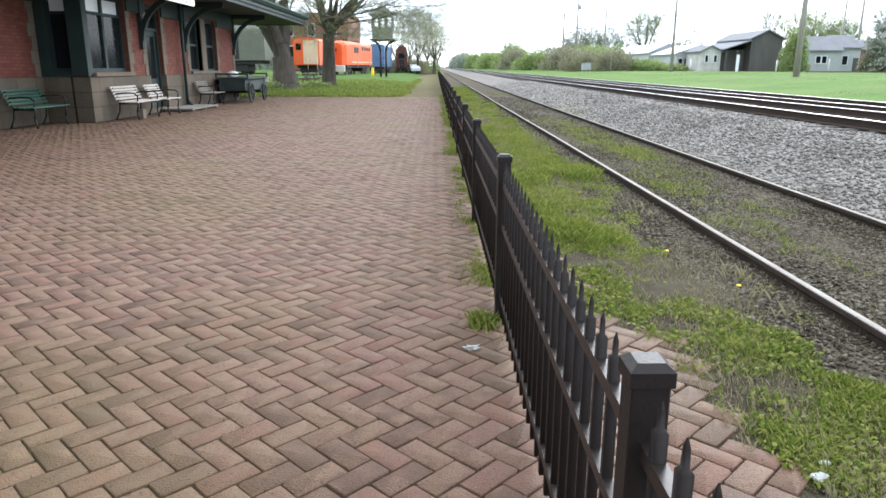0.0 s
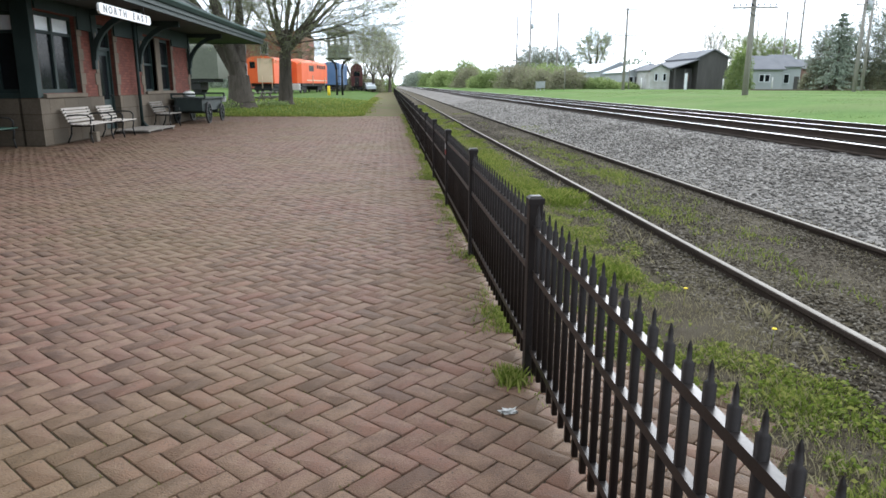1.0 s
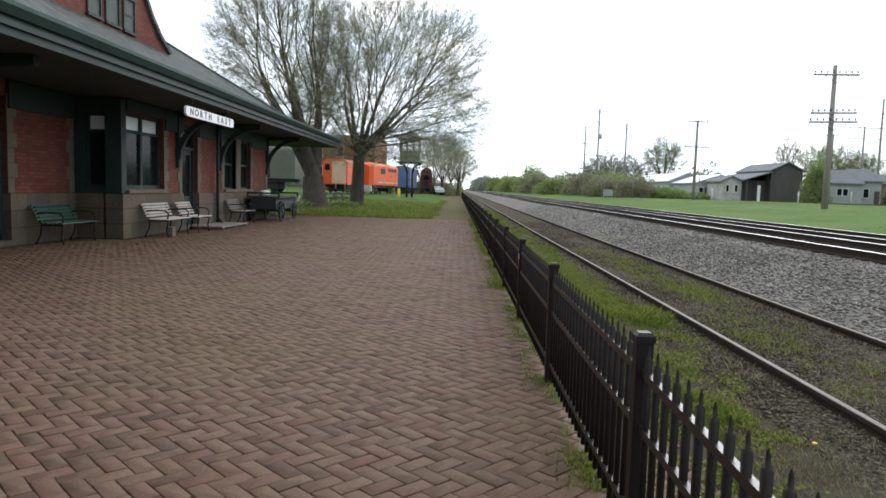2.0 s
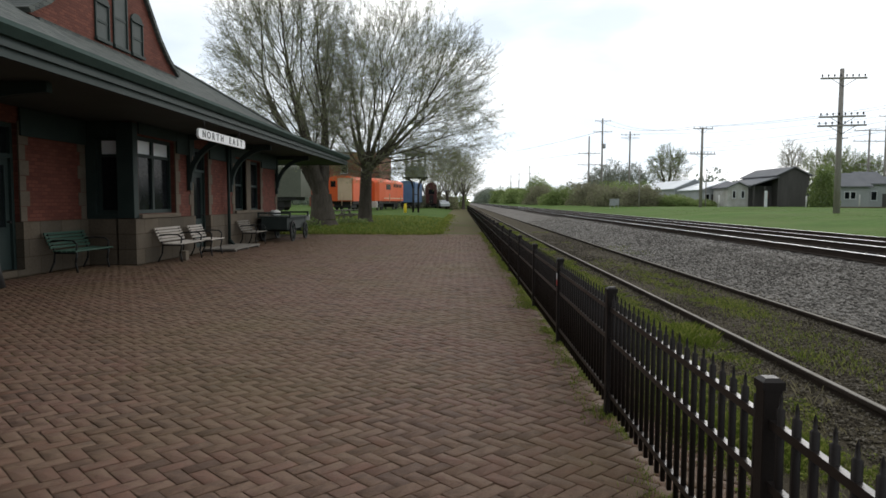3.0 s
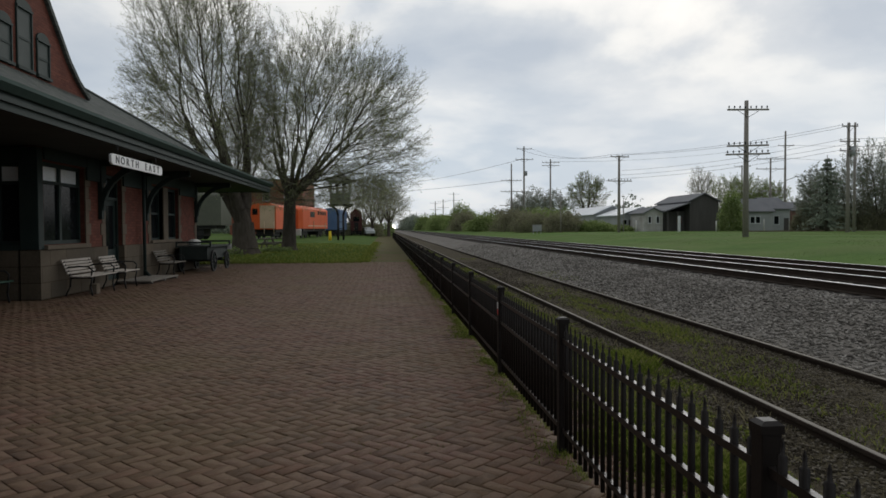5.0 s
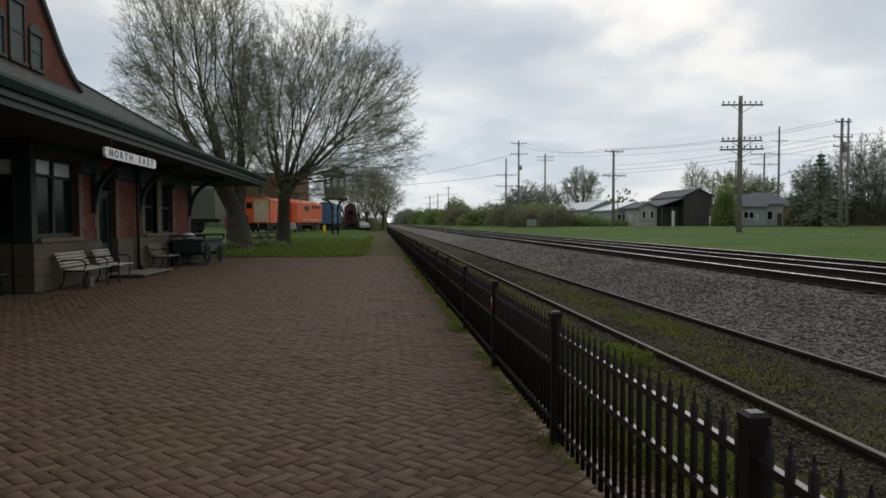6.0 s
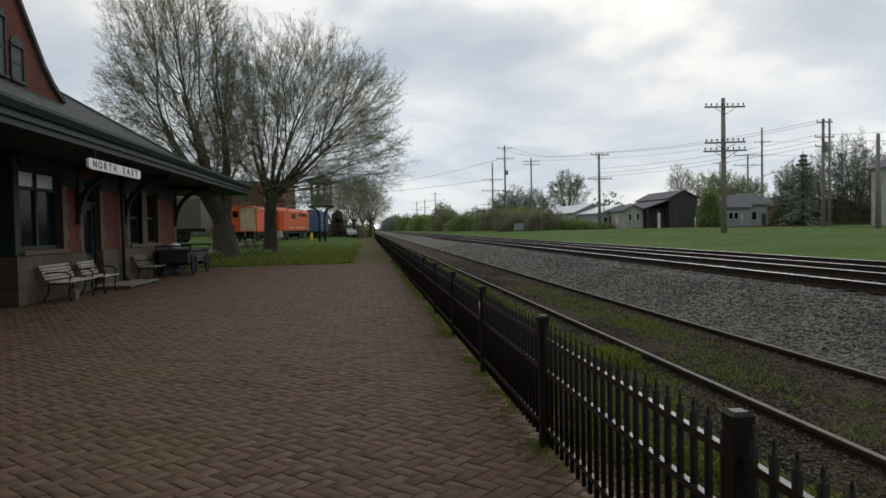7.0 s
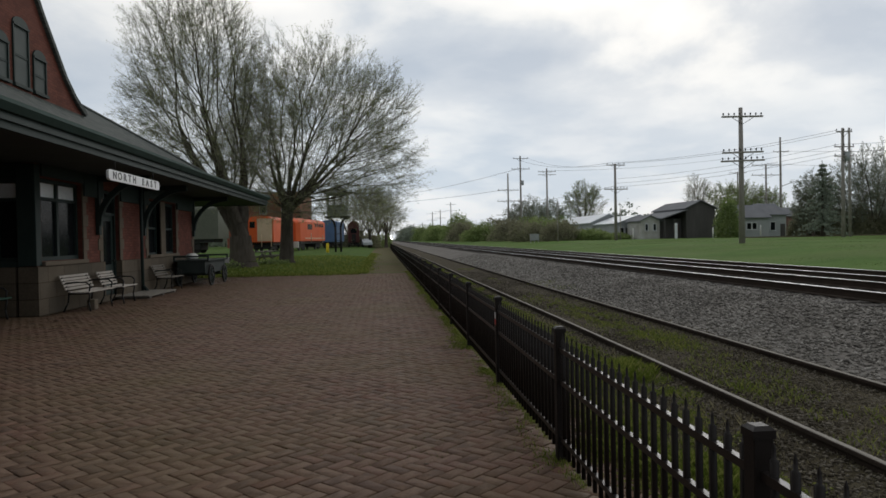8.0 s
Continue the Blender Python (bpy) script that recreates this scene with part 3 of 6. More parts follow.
ob.location = (0, 3 * SPAN, 0)
bm = bmesh.new()
tube(bm, (0.004, -0.032, 0.675), (0.004, -0.048, 0.675), 0.008, n=6)
tube(bm, (0.004, -0.048, 0.675), (0.014, -0.052, 0.648), 0.007, n=6)
part("latch_bolt", bm, "steel", fence, "bright steel bolt on a post")


# ---------------------------------------------------------------- station building
station = thing("station_building", (-8.5, 15.75, 0), "brick station with sandstone base, green trim and wide eaves", "building")


def sp(name, bm, mats, label="", parent=None):
    """A part of the station, built in world coordinates."""
    o = part(name, bm, mats, parent or station, label)
    o.matrix_world = Matrix.Identity(4)
    if parent is None:
        o.matrix_parent_inverse = station.matrix_basis.inverted()
    return o


def wall_pieces(name, mat, label, face, thick, a0, a1, z0, z1, holes, axis="x"):
    """A wall whose outer face stands at `face`; holes are (a0, a1, z0, z1)."""
    def put(p, q, lo, hi):
        if q - p > 0.001 and hi - lo > 0.001:
            sp(name, boxes((face - thick, face, p, q, lo, hi) if axis == "x" else (p, q, face, face + thick, lo, hi)), mat, label)
    a = a0
    for h0, h1, lo, hi in sorted(holes):
        if hi <= z0 or lo >= z1:
            continue
        put(a, h0, z0, z1)
        put(h0, h1, z0, max(z0, lo))
        put(h0, h1, min(z1, hi), z1)
        a = h1
    put(a, a1, z0, z1)


FRONT = [(16.0, 18.05, 1.16, 2.98), (19.25, 20.42, 0.12, 2.95), (22.78, 23.98, 1.12, 2.88), (24.44, 25.72, 1.12, 2.88)]
RECESS = [(-6.0, -4.0, 0.12, 2.9), (1.2, 2.6, 1.1, 2.9), (5.2, 6.6, 1.1, 2.9), (11.2, 13.35, 0.12, 2.95)]
SIDE = [(-9.38, -8.74, 1.16, 2.92)]
for nm, face, a0, a1, holes, ax, mat in (("wall", -8.5, 15.75, 28.0, FRONT, "x", "wall_brick"), ("wall", -9.6, -12.0, 15.75, RECESS, "x", "wall_brick")):
    wall_pieces(nm, mat, "dark red brick wall", face, 0.35, a0, a1, 1.05, 3.62, holes, ax)
    wall_pieces("stone_base", "sandstone", "buff sandstone base course", face + 0.06, 0.41, a0 - (0.06 if face > -9 else 0), a1, -0.02, 1.05, holes, ax)
wall_pieces("bay_side", "green_paint", "dark green boarded side of the bay", 15.75, 0.35, -9.6, -8.85, 1.05, 3.62, SIDE, "y")
wall_pieces("stone_base", "sandstone", "buff sandstone base course", 15.69, 0.4, -9.6, -8.91, -0.02, 1.05, [], "y")
bm = bmesh.new()
box(bm, -19.0, -8.85, 27.65, 28.0, 0, 3.62)
sp("wall", bm, "wall_brick_end", "red brick end wall")
sp("wall", boxes((-19.0, -18.65, -12, 27.65, 0, 3.62)), "wall_brick", "red brick back wall")
sp("wall", boxes((-18.65, -9.95, -12, -11.65, 0, 3.62)), "wall_brick_end", "red brick end wall")
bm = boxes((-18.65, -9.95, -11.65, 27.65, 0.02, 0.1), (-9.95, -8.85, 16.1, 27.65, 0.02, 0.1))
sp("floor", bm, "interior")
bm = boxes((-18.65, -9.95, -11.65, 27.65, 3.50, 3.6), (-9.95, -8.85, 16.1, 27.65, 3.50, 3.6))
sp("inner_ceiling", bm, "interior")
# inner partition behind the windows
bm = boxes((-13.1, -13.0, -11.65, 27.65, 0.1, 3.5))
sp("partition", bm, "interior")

# sandstone quoins and lintels, toothed
def quoins(y, face, z0, z1, sgn):
    z, k = z0, 0
    while z < z1 - 0.05:
        w = 0.30 if k % 2 else 0.20
        h = min(0.30, z1 - z)
        lo, hi = (y, y + w) if sgn > 0 else (y - w, y)
        sp("quoin", boxes((face - 0.02, face + 0.022, lo, hi, z + 0.004, z + h - 0.004), bevel=0.006), "quoin")
        z += h
        k += 1


for y, s in ((18.05, 1), (19.25, -1), (20.42, 1), (22.78, -1), (25.72, 1), (28.0, -1)):
    quoins(y, -8.5, 1.05, 3.0, s)
for y, s in ((13.35, 1), (11.2, -1), (15.72, -1)):
    quoins(y, -9.6, 1.05, 3.0, s)
sp("corner_post", boxes((-8.86, -8.47, 15.70, 15.94, 1.06, 3.24), bevel=0.01), "green_paint", "dark green corner post of the bay")
sp("mullion", boxes((-8.85, -8.46, 23.98, 24.44, 1.12, 2.88), bevel=0.01), "quoin", "pale stone mullion")
for y0, y1, face in ((15.95, 18.15, -8.5), (22.7, 25.8, -8.5), (1.1, 2.7, -9.6), (5.1, 6.7, -9.6)):
    sp("sill", boxes((face - 0.3, face + 0.10, y0, y1, 1.055, 1.15), bevel=0.008), "quoin", "sandstone sill")


def window(face, y0, y1, z0, z1, transom=None, mullions=(0.5,), pale=False):
    d = face - 0.16
    w = sp("window", boxes((d - 0.03, d + 0.05, y0, y0 + 0.08, z0, z1), (d - 0.03, d + 0.05, y1 - 0.08, y1, z0, z1),
                           (d - 0.03, d + 0.05, y0 + 0.08, y1 - 0.08, z0, z0 + 0.09), (d - 0.03, d + 0.05, y0 + 0.08, y1 - 0.08, z1 - 0.09, z1)), "green_paint", "dark green sash window")
    zt = transom or (z0 + z1) / 2
    bars = [(d - 0.02, d + 0.04, y0 + 0.08, y1 - 0.08, zt - 0.035, zt + 0.035)]
    for f in mullions:
        ym = y0 + f * (y1 - y0)
        bars += [(d - 0.02, d + 0.045, ym - 0.055, ym + 0.055, z0 + 0.09, zt - 0.035), (d - 0.02, d + 0.045, ym - 0.055, ym + 0.055, zt + 0.035, z1 - 0.09)]
    o = part("sash", boxes(*bars), "green_paint", w)
    edges = [y0 + 0.08] + [y0 + f * (y1 - y0) for f in mullions] + [y1 - 0.08]
    for a, b in zip(edges, edges[1:]):
        part("pane", boxes((d - 0.012, d - 0.006, a, b, z0 + 0.09, zt)), "glass_dark", w)
        part("pane", boxes((d - 0.012, d - 0.006, a, b, zt, z1 - 0.09)), "frosted" if pale else "glass_dark", w, "transom pane coloured pale for daylight behind it" if pale else "")
    return w


window(-8.5, 16.0, 18.05, 1.16, 2.98, 2.54, (0.5,), True)
window(-8.5, 22.78, 23.98, 1.12, 2.88, None, ())
window(-8.5, 24.44, 25.72, 1.12, 2.88, None, ())
window(-9.6, 1.2, 2.6, 1.1, 2.9)
window(-9.6, 5.2, 6.6, 1.1, 2.9)
bm = boxes((-9.38, -9.30, 15.88, 15.96, 1.16, 2.92), (-8.82, -8.74, 15.88, 15.96, 1.16, 2.92), (-9.30, -8.82, 15.88, 15.96, 1.16, 1.25), (-9.30, -8.82, 15.88, 15.96, 2.84, 2.92), (-9.30, -8.82, 15.89, 15.95, 2.46, 2.53))
w = sp("window", bm, "green_paint", "dark green bay side window")
part("pane", boxes((-9.30, -8.82, 15.92, 15.926, 1.25, 2.46)), "glass_dark", w)
part("pane", boxes((-9.30, -8.82, 15.92, 15.926, 2.53, 2.84)), "frosted", w, "transom pane coloured pale for daylight behind it")


def door(face, y0, y1, leaves):
    d = face - 0.2
    fr = sp("door", boxes((d, d + 0.1, y0, y0 + 0.08, 0.12, 2.95), (d, d + 0.1, y1 - 0.08, y1, 0.12, 2.95), (d, d + 0.1, y0 + 0.08, y1 - 0.08, 2.87, 2.95), (d, d + 0.1, y0 + 0.08, y1 - 0.08, 2.28, 2.36)), "green_paint", "dark green panelled door with a transom")
    step = (y1 - y0 - 0.16) / leaves
    for k in range(leaves):
        a, b = y0 + 0.08 + k * step + 0.004, y0 + 0.08 + (k + 1) * step - 0.004
        part("door_leaf", boxes((d + 0.01, d + 0.05, a, b, 0.13, 0.95), (d + 0.01, d + 0.05, a, a + 0.12, 0.95, 2.28), (d + 0.01, d + 0.05, b - 0.12, b, 0.95, 2.28), (d + 0.01, d + 0.05, a + 0.12, b - 0.12, 2.14, 2.28),
                                (d + 0.05, d + 0.062, a + 0.14, b - 0.14, 0.3, 0.8)), "green_paint", fr)
        part("pane", boxes((d + 0.025, d + 0.031, a + 0.12, b - 0.12, 0.95, 2.14)), "glass_dark", fr)
        part("door_handle", tubes(((d + 0.05, b - 0.06, 1.05), (d + 0.11, b - 0.06, 1.05), 0.025, 0.03, 8)), "iron", fr)
    part("pane", boxes((d + 0.025, d + 0.031, y0 + 0.08, y1 - 0.08, 2.36, 2.87)), "glass_dark", fr)
    return fr


door(-8.5, 19.25, 20.42, 1)
dd = door(-9.6, 11.2, 13.35, 2)
part("notice", boxes((-9.735, -9.73, 12.55, 12.85, 1.5, 1.82)), "sign_white", dd, "white paper notice")
part("notice", boxes((-9.735, -9.73, 11.75, 12.15, 1.75, 2.1)), "sign_white", dd, "white paper notice")
door(-9.6, -6.0, -4.0, 2)
sp("drainpipe", tubes(((-8.36, 21.8, 0.1), (-8.36, 21.8, 3.3), 0.05, 0.05, 8), ((-8.36, 21.8, 0.25), (-8.2, 21.8, 0.06), 0.05, 0.05, 8)), "green_paint", "dark green drainpipe")

# eaves and roof
EX, EY0, EY1, BX = -6.7, -17.0, 34.4, -20.6
EZ = 3.30
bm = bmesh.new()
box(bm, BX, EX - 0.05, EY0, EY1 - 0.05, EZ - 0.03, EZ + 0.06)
sp("soffit", bm, "soffit", "dark boarded soffit, toned for the eaves' shade")
bm = boxes((EX - 0.05, EX, EY0, EY1, EZ - 0.06, EZ + 0.20), (EX, EX + 0.05, EY0, EY1 + 0.05, EZ + 0.06, EZ + 0.13), (BX, EX - 0.05, EY1 - 0.05, EY1, EZ - 0.06, EZ + 0.20))
sp("fascia", bm, "green_paint", "dark green fascia board")
bm = bmesh.new()
prism(bm, [(EX - 0.02, EZ + 0.20), (EX + 0.06, EZ + 0.20), (EX + 0.16, EZ + 0.30), (EX + 0.16, EZ + 0.36), (EX - 0.02, EZ + 0.36)], "y", EY0, EY1 + 0.14)
prism(bm, [(EY1 - 0.02, EZ + 0.20), (EY1 + 0.06, EZ + 0.20), (EY1 + 0.14, EZ + 0.30), (EY1 + 0.14, EZ + 0.355), (EY1 - 0.02, EZ + 0.355)], "x", BX, EX - 0.021)
sp("gutter", bm, "green_trim", "moulded green gutter")


def hip_ring(bm, k, z):
    return [bm.verts.new(p) for p in ((EX + 0.1 - k, EY0 - 0.1 + k, z), (EX + 0.1 - k, EY1 + 0.1 - k, z), (BX - 0.1 + k, EY1 + 0.1 - k, z), (BX - 0.1 + k, EY0 - 0.1 + k, z))]


bm = bmesh.new()
levels = [(0, EZ + 0.37), (0.6, EZ + 0.50), (1.2, EZ + 0.68), (1.9, EZ + 0.98), (7.0, EZ + 4.15)]
rings = [hip_ring(bm, k, z) for k, z in levels]
for r0, r1 in zip(rings, rings[1:]):
    for i in range(4):
        bm.faces.new((r0[i], r0[(i + 1) % 4], r1[(i + 1) % 4], r1[i]))
bm.faces.new(rings[-1])
bm.faces.new(rings[0][::-1])
bmesh.ops.recalc_face_normals(bm, faces=bm.faces[:])
sp("roof", bm, "slate", "steep dark slate hipped roof with flared eaves")
bm = bmesh.new()
for (k0, z0), (k1, z1) in zip(levels, levels[1:]):
    tube(bm, (EX + 0.1 - k0, EY1 + 0.1 - k0, z0 + 0.02), (EX + 0.1 - k1, EY1 + 0.1 - k1, z1 + 0.02), 0.07, n=6)
sp("hip_cap", bm, "slate")

# gable over the bay
GX, GC = -10.5, 19.2
side = [(3.95, 5.55), (3.2, 5.95), (2.6, 6.41), (1.3, 7.82), (0.25, 9.1)]
outline = [(GC + a, z) for a, z in side] + [(GC - a, z) for a, z in side[::-1]]
bm = bmesh.new()
prism(bm, outline, "x", GX - 0.3, GX)
sp("gable_wall", bm, "wall_brick", "red brick shaped gable")
for s in (1, -1):
    bm = bmesh.new()
    for (a0, z0), (a1, z1) in zip(side, side[1:]):
        p = [(GC + s * a0, z0), (GC + s * (a0 + 0.10), z0 + 0.10), (GC + s * (a1 + 0.10), z1 + 0.10), (GC + s * a1, z1)]
        prism(bm, p, "x", GX - 3.0, GX + 0.10)
    sp("gable_roof", bm, "slate", "narrow slate gable roof")
for yc, z0, z1, w in ((18.40, 5.7, 6.6, 0.62), (19.38, 5.7, 7.2, 0.70), (20.36, 5.7, 6.6, 0.62)):
    bm = boxes((GX + 0.005, GX + 0.05, yc - w / 2 - 0.05, yc - w / 2, z0, z1), (GX + 0.005, GX + 0.05, yc + w / 2, yc + w / 2 + 0.05, z0, z1), (GX + 0.005, GX + 0.07, yc - w / 2 - 0.05, yc + w / 2 + 0.05, z1, z1 + 0.06), (GX + 0.005, GX + 0.09, yc - w / 2 - 0.08, yc + w / 2 + 0.08, z0 - 0.08, z0))
    arch = [(yc + (w / 2 + 0.05) * cos(a), z1 + 0.05 + 0.22 * sin(a)) for a in np.linspace(0, pi, 9)]
    prism(bm, [(float(a), float(b)) for a, b in arch], "x", GX + 0.005, GX + 0.04)
    w_ = sp("gable_window", bm, "green_paint", "narrow arched gable window in dark trim")
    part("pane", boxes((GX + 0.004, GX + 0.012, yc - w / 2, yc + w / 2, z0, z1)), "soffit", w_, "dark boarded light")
    part("sash", boxes((GX + 0.012, GX + 0.03, yc - w / 2, yc + w / 2, (z0 + z1) / 2 - 0.03, (z0 + z1) / 2 + 0.03)), "green_paint", w_)
bm = boxes((GX + 0.0, GX + 0.12, GC - 3.7, GC + 3.7, 5.42, 5.52))
sp("gable_flashing", bm, "slate", "grey lead flashing")

# curved eave brackets
for y, face in ((18.9, -8.5), (22.3, -8.5), (27.85, -8.5), (10.6, -9.6), (8.0, -9.6), (3.9, -9.6), (0.0, -9.6)):
    bm = bmesh.new()
    out = face + (1.35 if face > -9 else 2.3)
    arc = [(face + 0.01 + (out - face) * (1 - cos(a)) ** 1.0, 2.0 + 1.24 * sin(a)) for a in np.linspace(0, pi / 2, 8)]
    arc2 = [(face + 0.13 + (out - face - 0.12) * (1 - cos(a)), 1.98 + 1.12 * sin(a)) for a in np.linspace(0, pi / 2, 8)]
    prism(bm, [(float(a), float(b)) for a, b in arc] + [(float(a), float(b)) for a, b in arc2[::-1]], "y", y - 0.07, y + 0.07)
    box(bm, face + 0.005, face + 0.10, y - 0.075, y + 0.075, 1.75, 3.25)
    box(bm, face + 0.10, out, y - 0.075, y + 0.075, 3.12, 3.26)
    sp("eave_bracket", bm, "green_paint", "dark green curved timber bracket")

# dark boards added for the eaves' shade on the walls, between the openings
for y0, y1, z0, face in ((18.07, 19.23, 2.70, -8.5), (20.44, 22.76, 2.70, -8.5), (25.74, 28.0, 2.70, -8.5), (13.37, 15.70, 2.72, -9.6), (6.7, 11.18, 2.72, -9.6), (2.7, 5.1, 2.72, -9.6), (-4.0, 1.1, 2.72, -9.6), (15.95, 18.05, 3.0, -8.5), (22.76, 25.74, 2.92, -8.5)):
    sp("eave_shade_board", boxes((face + 0.026, face + 0.07, y0, y1, z0, 3.262), bevel=0.006), "green_paint", "dark green board for the eave's shade on the wall")

# name board under the eave
sign = thing("station_sign", (-6.72, 16.62, 2.93), "white hanging name board with black capital letters", "sign")
bm = bmesh.new()
pts = [(-1.60, -0.07), (-1.52, -0.11), (1.52, -0.11), (1.60, -0.07), (1.60, 0.07), (1.52, 0.11), (-1.52, 0.11), (-1.60, 0.07)]
prism(bm, pts, "x", -0.025, 0.025)
part("board", bm, "sign_white", sign)
for k, ch in enumerate("NORTH EAST"):
    if ch == " ":
        continue
    cu = bpy.data.curves.new("letter", "FONT")
    cu.body, cu.size, cu.extrude, cu.align_x, cu.align_y, cu.offset = ch, 0.215, 0.003, "CENTER", "CENTER", 0.004
    tmp = bpy.data.objects.new("letter", cu)
    scene.collection.objects.link(tmp)
    me = bpy.data.meshes.new_from_object(tmp.evaluated_get(bpy.context.evaluated_depsgraph_get()))
    bpy.data.objects.remove(tmp)
    ob = link_mesh("letter", me, "letter", sign, "faded black painted capital")
    ob.matrix_basis = pose(0.028, (k - 4.5) * 0.285, 0, 90, 0, 90) @ Matrix.Diagonal((1.3, 1.0, 1.0, 1.0))
for y in (-1.2, 1.2):
    part("hanger", tubes(((0, y, 0.1), (0, y, 0.35), 0.012, 0.012, 6)), "iron", sign)


# ---------------------------------------------------------------- things on the platform
def bench(loc, rz, length, slat, label, group):
    """Slatted bench, back towards local -x, seat facing +x."""
    b = thing("bench", loc, label, "bench", group, rz=rz)
    h = length / 2
    for x, z in ((0.02, 0.43), (0.12, 0.425), (0.22, 0.42), (0.32, 0.42), (0.42, 0.425)):
        part("seat_slat", boxes((x, x + 0.075, -h, h, z, z + 0.028), bevel=0.006), slat, b)
    for i in range(5):
        z = 0.49 + i * 0.068
        x = -0.03 - i * 0.030
        part("back_slat", boxes((x - 0.012, x + 0.012, -h, h, z, z + 0.052), bevel=0.005), slat, b)
    for s in (-1, 1):
        y = s * (h - 0.12)
        bm = bmesh.new()
        path = [(0.46, 0.0), (0.42, 0.2), (0.46, 0.40), (0.0, 0.40), (-0.05, 0.55), (-0.165, 0.81)]
        for p, q in zip(path, path[1:]):
            tube(bm, (p[0], y, p[1]), (q[0], y, q[1]), 0.02, n=6)
        for p, q in zip([(0.0, 0.40), (-0.02, 0.2), (-0.12, 0.0)], [(-0.02, 0.2), (-0.12, 0.0)]):
            tube(bm, (p[0], y, p[1]), (q[0], y, q[1]), 0.02, n=6)
        part("end_frame", bm, "iron", b, "dark cast-iron end")
        bm = bmesh.new()
        arm = [(-0.06, 0.64), (0.15, 0.66), (0.38, 0.65), (0.46, 0.58), (0.44, 0.44)]
        for p, q in zip(arm, arm[1:]):
            tube(bm, (p[0], y, p[1]), (q[0], y, q[1]), 0.018, n=6)
        part("armrest", bm, "iron", b)
    return b


bench((-8.20, 17.17, 0), 0, 1.5, "slat_wood", "weathered white slatted bench with iron ends against the wall", "platform benches")
bench((-8.12, 18.72, 0), 0, 1.0, "slat_wood", "weathered white slatted bench with iron ends beside the door", "platform benches")
bench((-9.28, 14.55, 0), 0, 1.5, "green_slat", "dark green slatted bench with iron ends in the recess", "platform benches")
bench((-8.22, 23.2, 0), 0, 1.25, "grey_wood", "grey wooden slatted bench under the paired windows", "platform benches")
# Box added for a light square at the bench leg, not a known object.
ob = part("ashtray_box", boxes((-0.09, 0.09, -0.1, 0.1, 0.0, 0.24), bevel=0.015), "quoin")
ob.location = (-7.86, 16.95, 0)
tagged(ob, "small buff box added for a light square at a bench leg", "box")

ramp = thing("door_ramp", (-8.05, 21.0, 0), "low weathered wooden ramp before the door", "ramp")
for i in range(9):
    part("plank", boxes((-0.36 + i * 0.10, -0.265 + i * 0.10, -1.25, 1.25, 0.05, 0.095), bevel=0.006), "grey_wood", ramp)
for y in (-1.1, 0, 1.1):
    part("bearer", boxes((-0.36, 0.53, y - 0.04, y + 0.04, 0.0, 0.05)), "grey_wood", ramp)


def wheel(parent, x, y, r, spokes=12):
    w = new("wheel")
    w.parent = parent
    w.location = (x, y, r)
    bm = bmesh.new()
    n = 20
    for i in range(n):
        a0, a1 = 2 * pi * i / n, 2 * pi * (i + 1) / n
        q = [(r, a0), (r, a1), (r - 0.06, a1), (r - 0.06, a0)]
        A = [bm.verts.new((-0.03, R * cos(a), R * sin(a))) for R, a in q]
        B = [bm.verts.new((0.03, R * cos(a), R * sin(a))) for R, a in q]
        for k in range(4):
            bm.faces.new((A[k], A[(k + 1) % 4], B[(k + 1) % 4], B[k]))
        bm.faces.new(A[::-1])
        bm.faces.new(B)
    part("rim", bm, "iron", w)
    bm = bmesh.new()
    for i in range(spokes):
        a = 2 * pi * i / spokes
        tube(bm, (0, 0.05 * cos(a), 0.05 * sin(a)), (0, (r - 0.05) * cos(a), (r - 0.05) * sin(a)), 0.016, n=5)
    part("spokes", bm, "cart_paint", w)
    bm = tubes(((-0.06, 0, 0), (0.06, 0, 0), 0.07, 0.07, 10))
    part("hub", bm, "iron", w)
    return w


cart = thing("baggage_cart", (-7.75, 26.3, 0), "dark green wooden baggage cart with spoked iron wheels", "cart")
for i in range(6):
    part("deck_board", boxes((-0.6 + i * 0.2, -0.41 + i * 0.2, -1.5, 1.5, 0.86, 0.91), bevel=0.006), "cart_paint", cart)
for x in (-0.44, 0.44):
    part("side_board", boxes((x - 0.03, x + 0.03, -1.5, 1.5, 0.44, 0.86), bevel=0.008), "cart_paint", cart)
for y in (-1.46, 1.46):
    part("end_board", boxes((-0.41, 0.41, y - 0.03, y + 0.03, 0.44, 0.86), bevel=0.008), "cart_paint", cart)
for x in (-0.56, 0.56):
    wheel(cart, x, -1.0, 0.38)
    wheel(cart, x, 1.0, 0.33)
for y, r in ((-1.0, 0.38), (1.0, 0.33)):
    part("axle", tubes(((-0.6, y, r), (0.6, y, r), 0.03, 0.03, 8)), "iron", cart)
    part("bolster", boxes((-0.40, 0.40, y - 0.07, y + 0.07, r, 0.72)), "cart_paint", cart)
for y in (-1.46, 1.46):
    part("end_rack", boxes((-0.6, -0.54, y - 0.03, y + 0.03, 0.91, 1.0), (0.54, 0.6, y - 0.03, y + 0.03, 0.91, 1.0), (-0.6, 0.6, y - 0.03, y + 0.03, 1.0, 1.06)), "cart_paint", cart)
part("drawbar", tubes(((0, 1.35, 0.36), (0.1, 2.3, 0.75), 0.03, 0.03, 8)), "cart_paint", cart)
part("end_plate", boxes((0.45, 0.62, 1.53, 1.56, 0.70, 0.92)), "white_paint", cart, "white painted end plate")
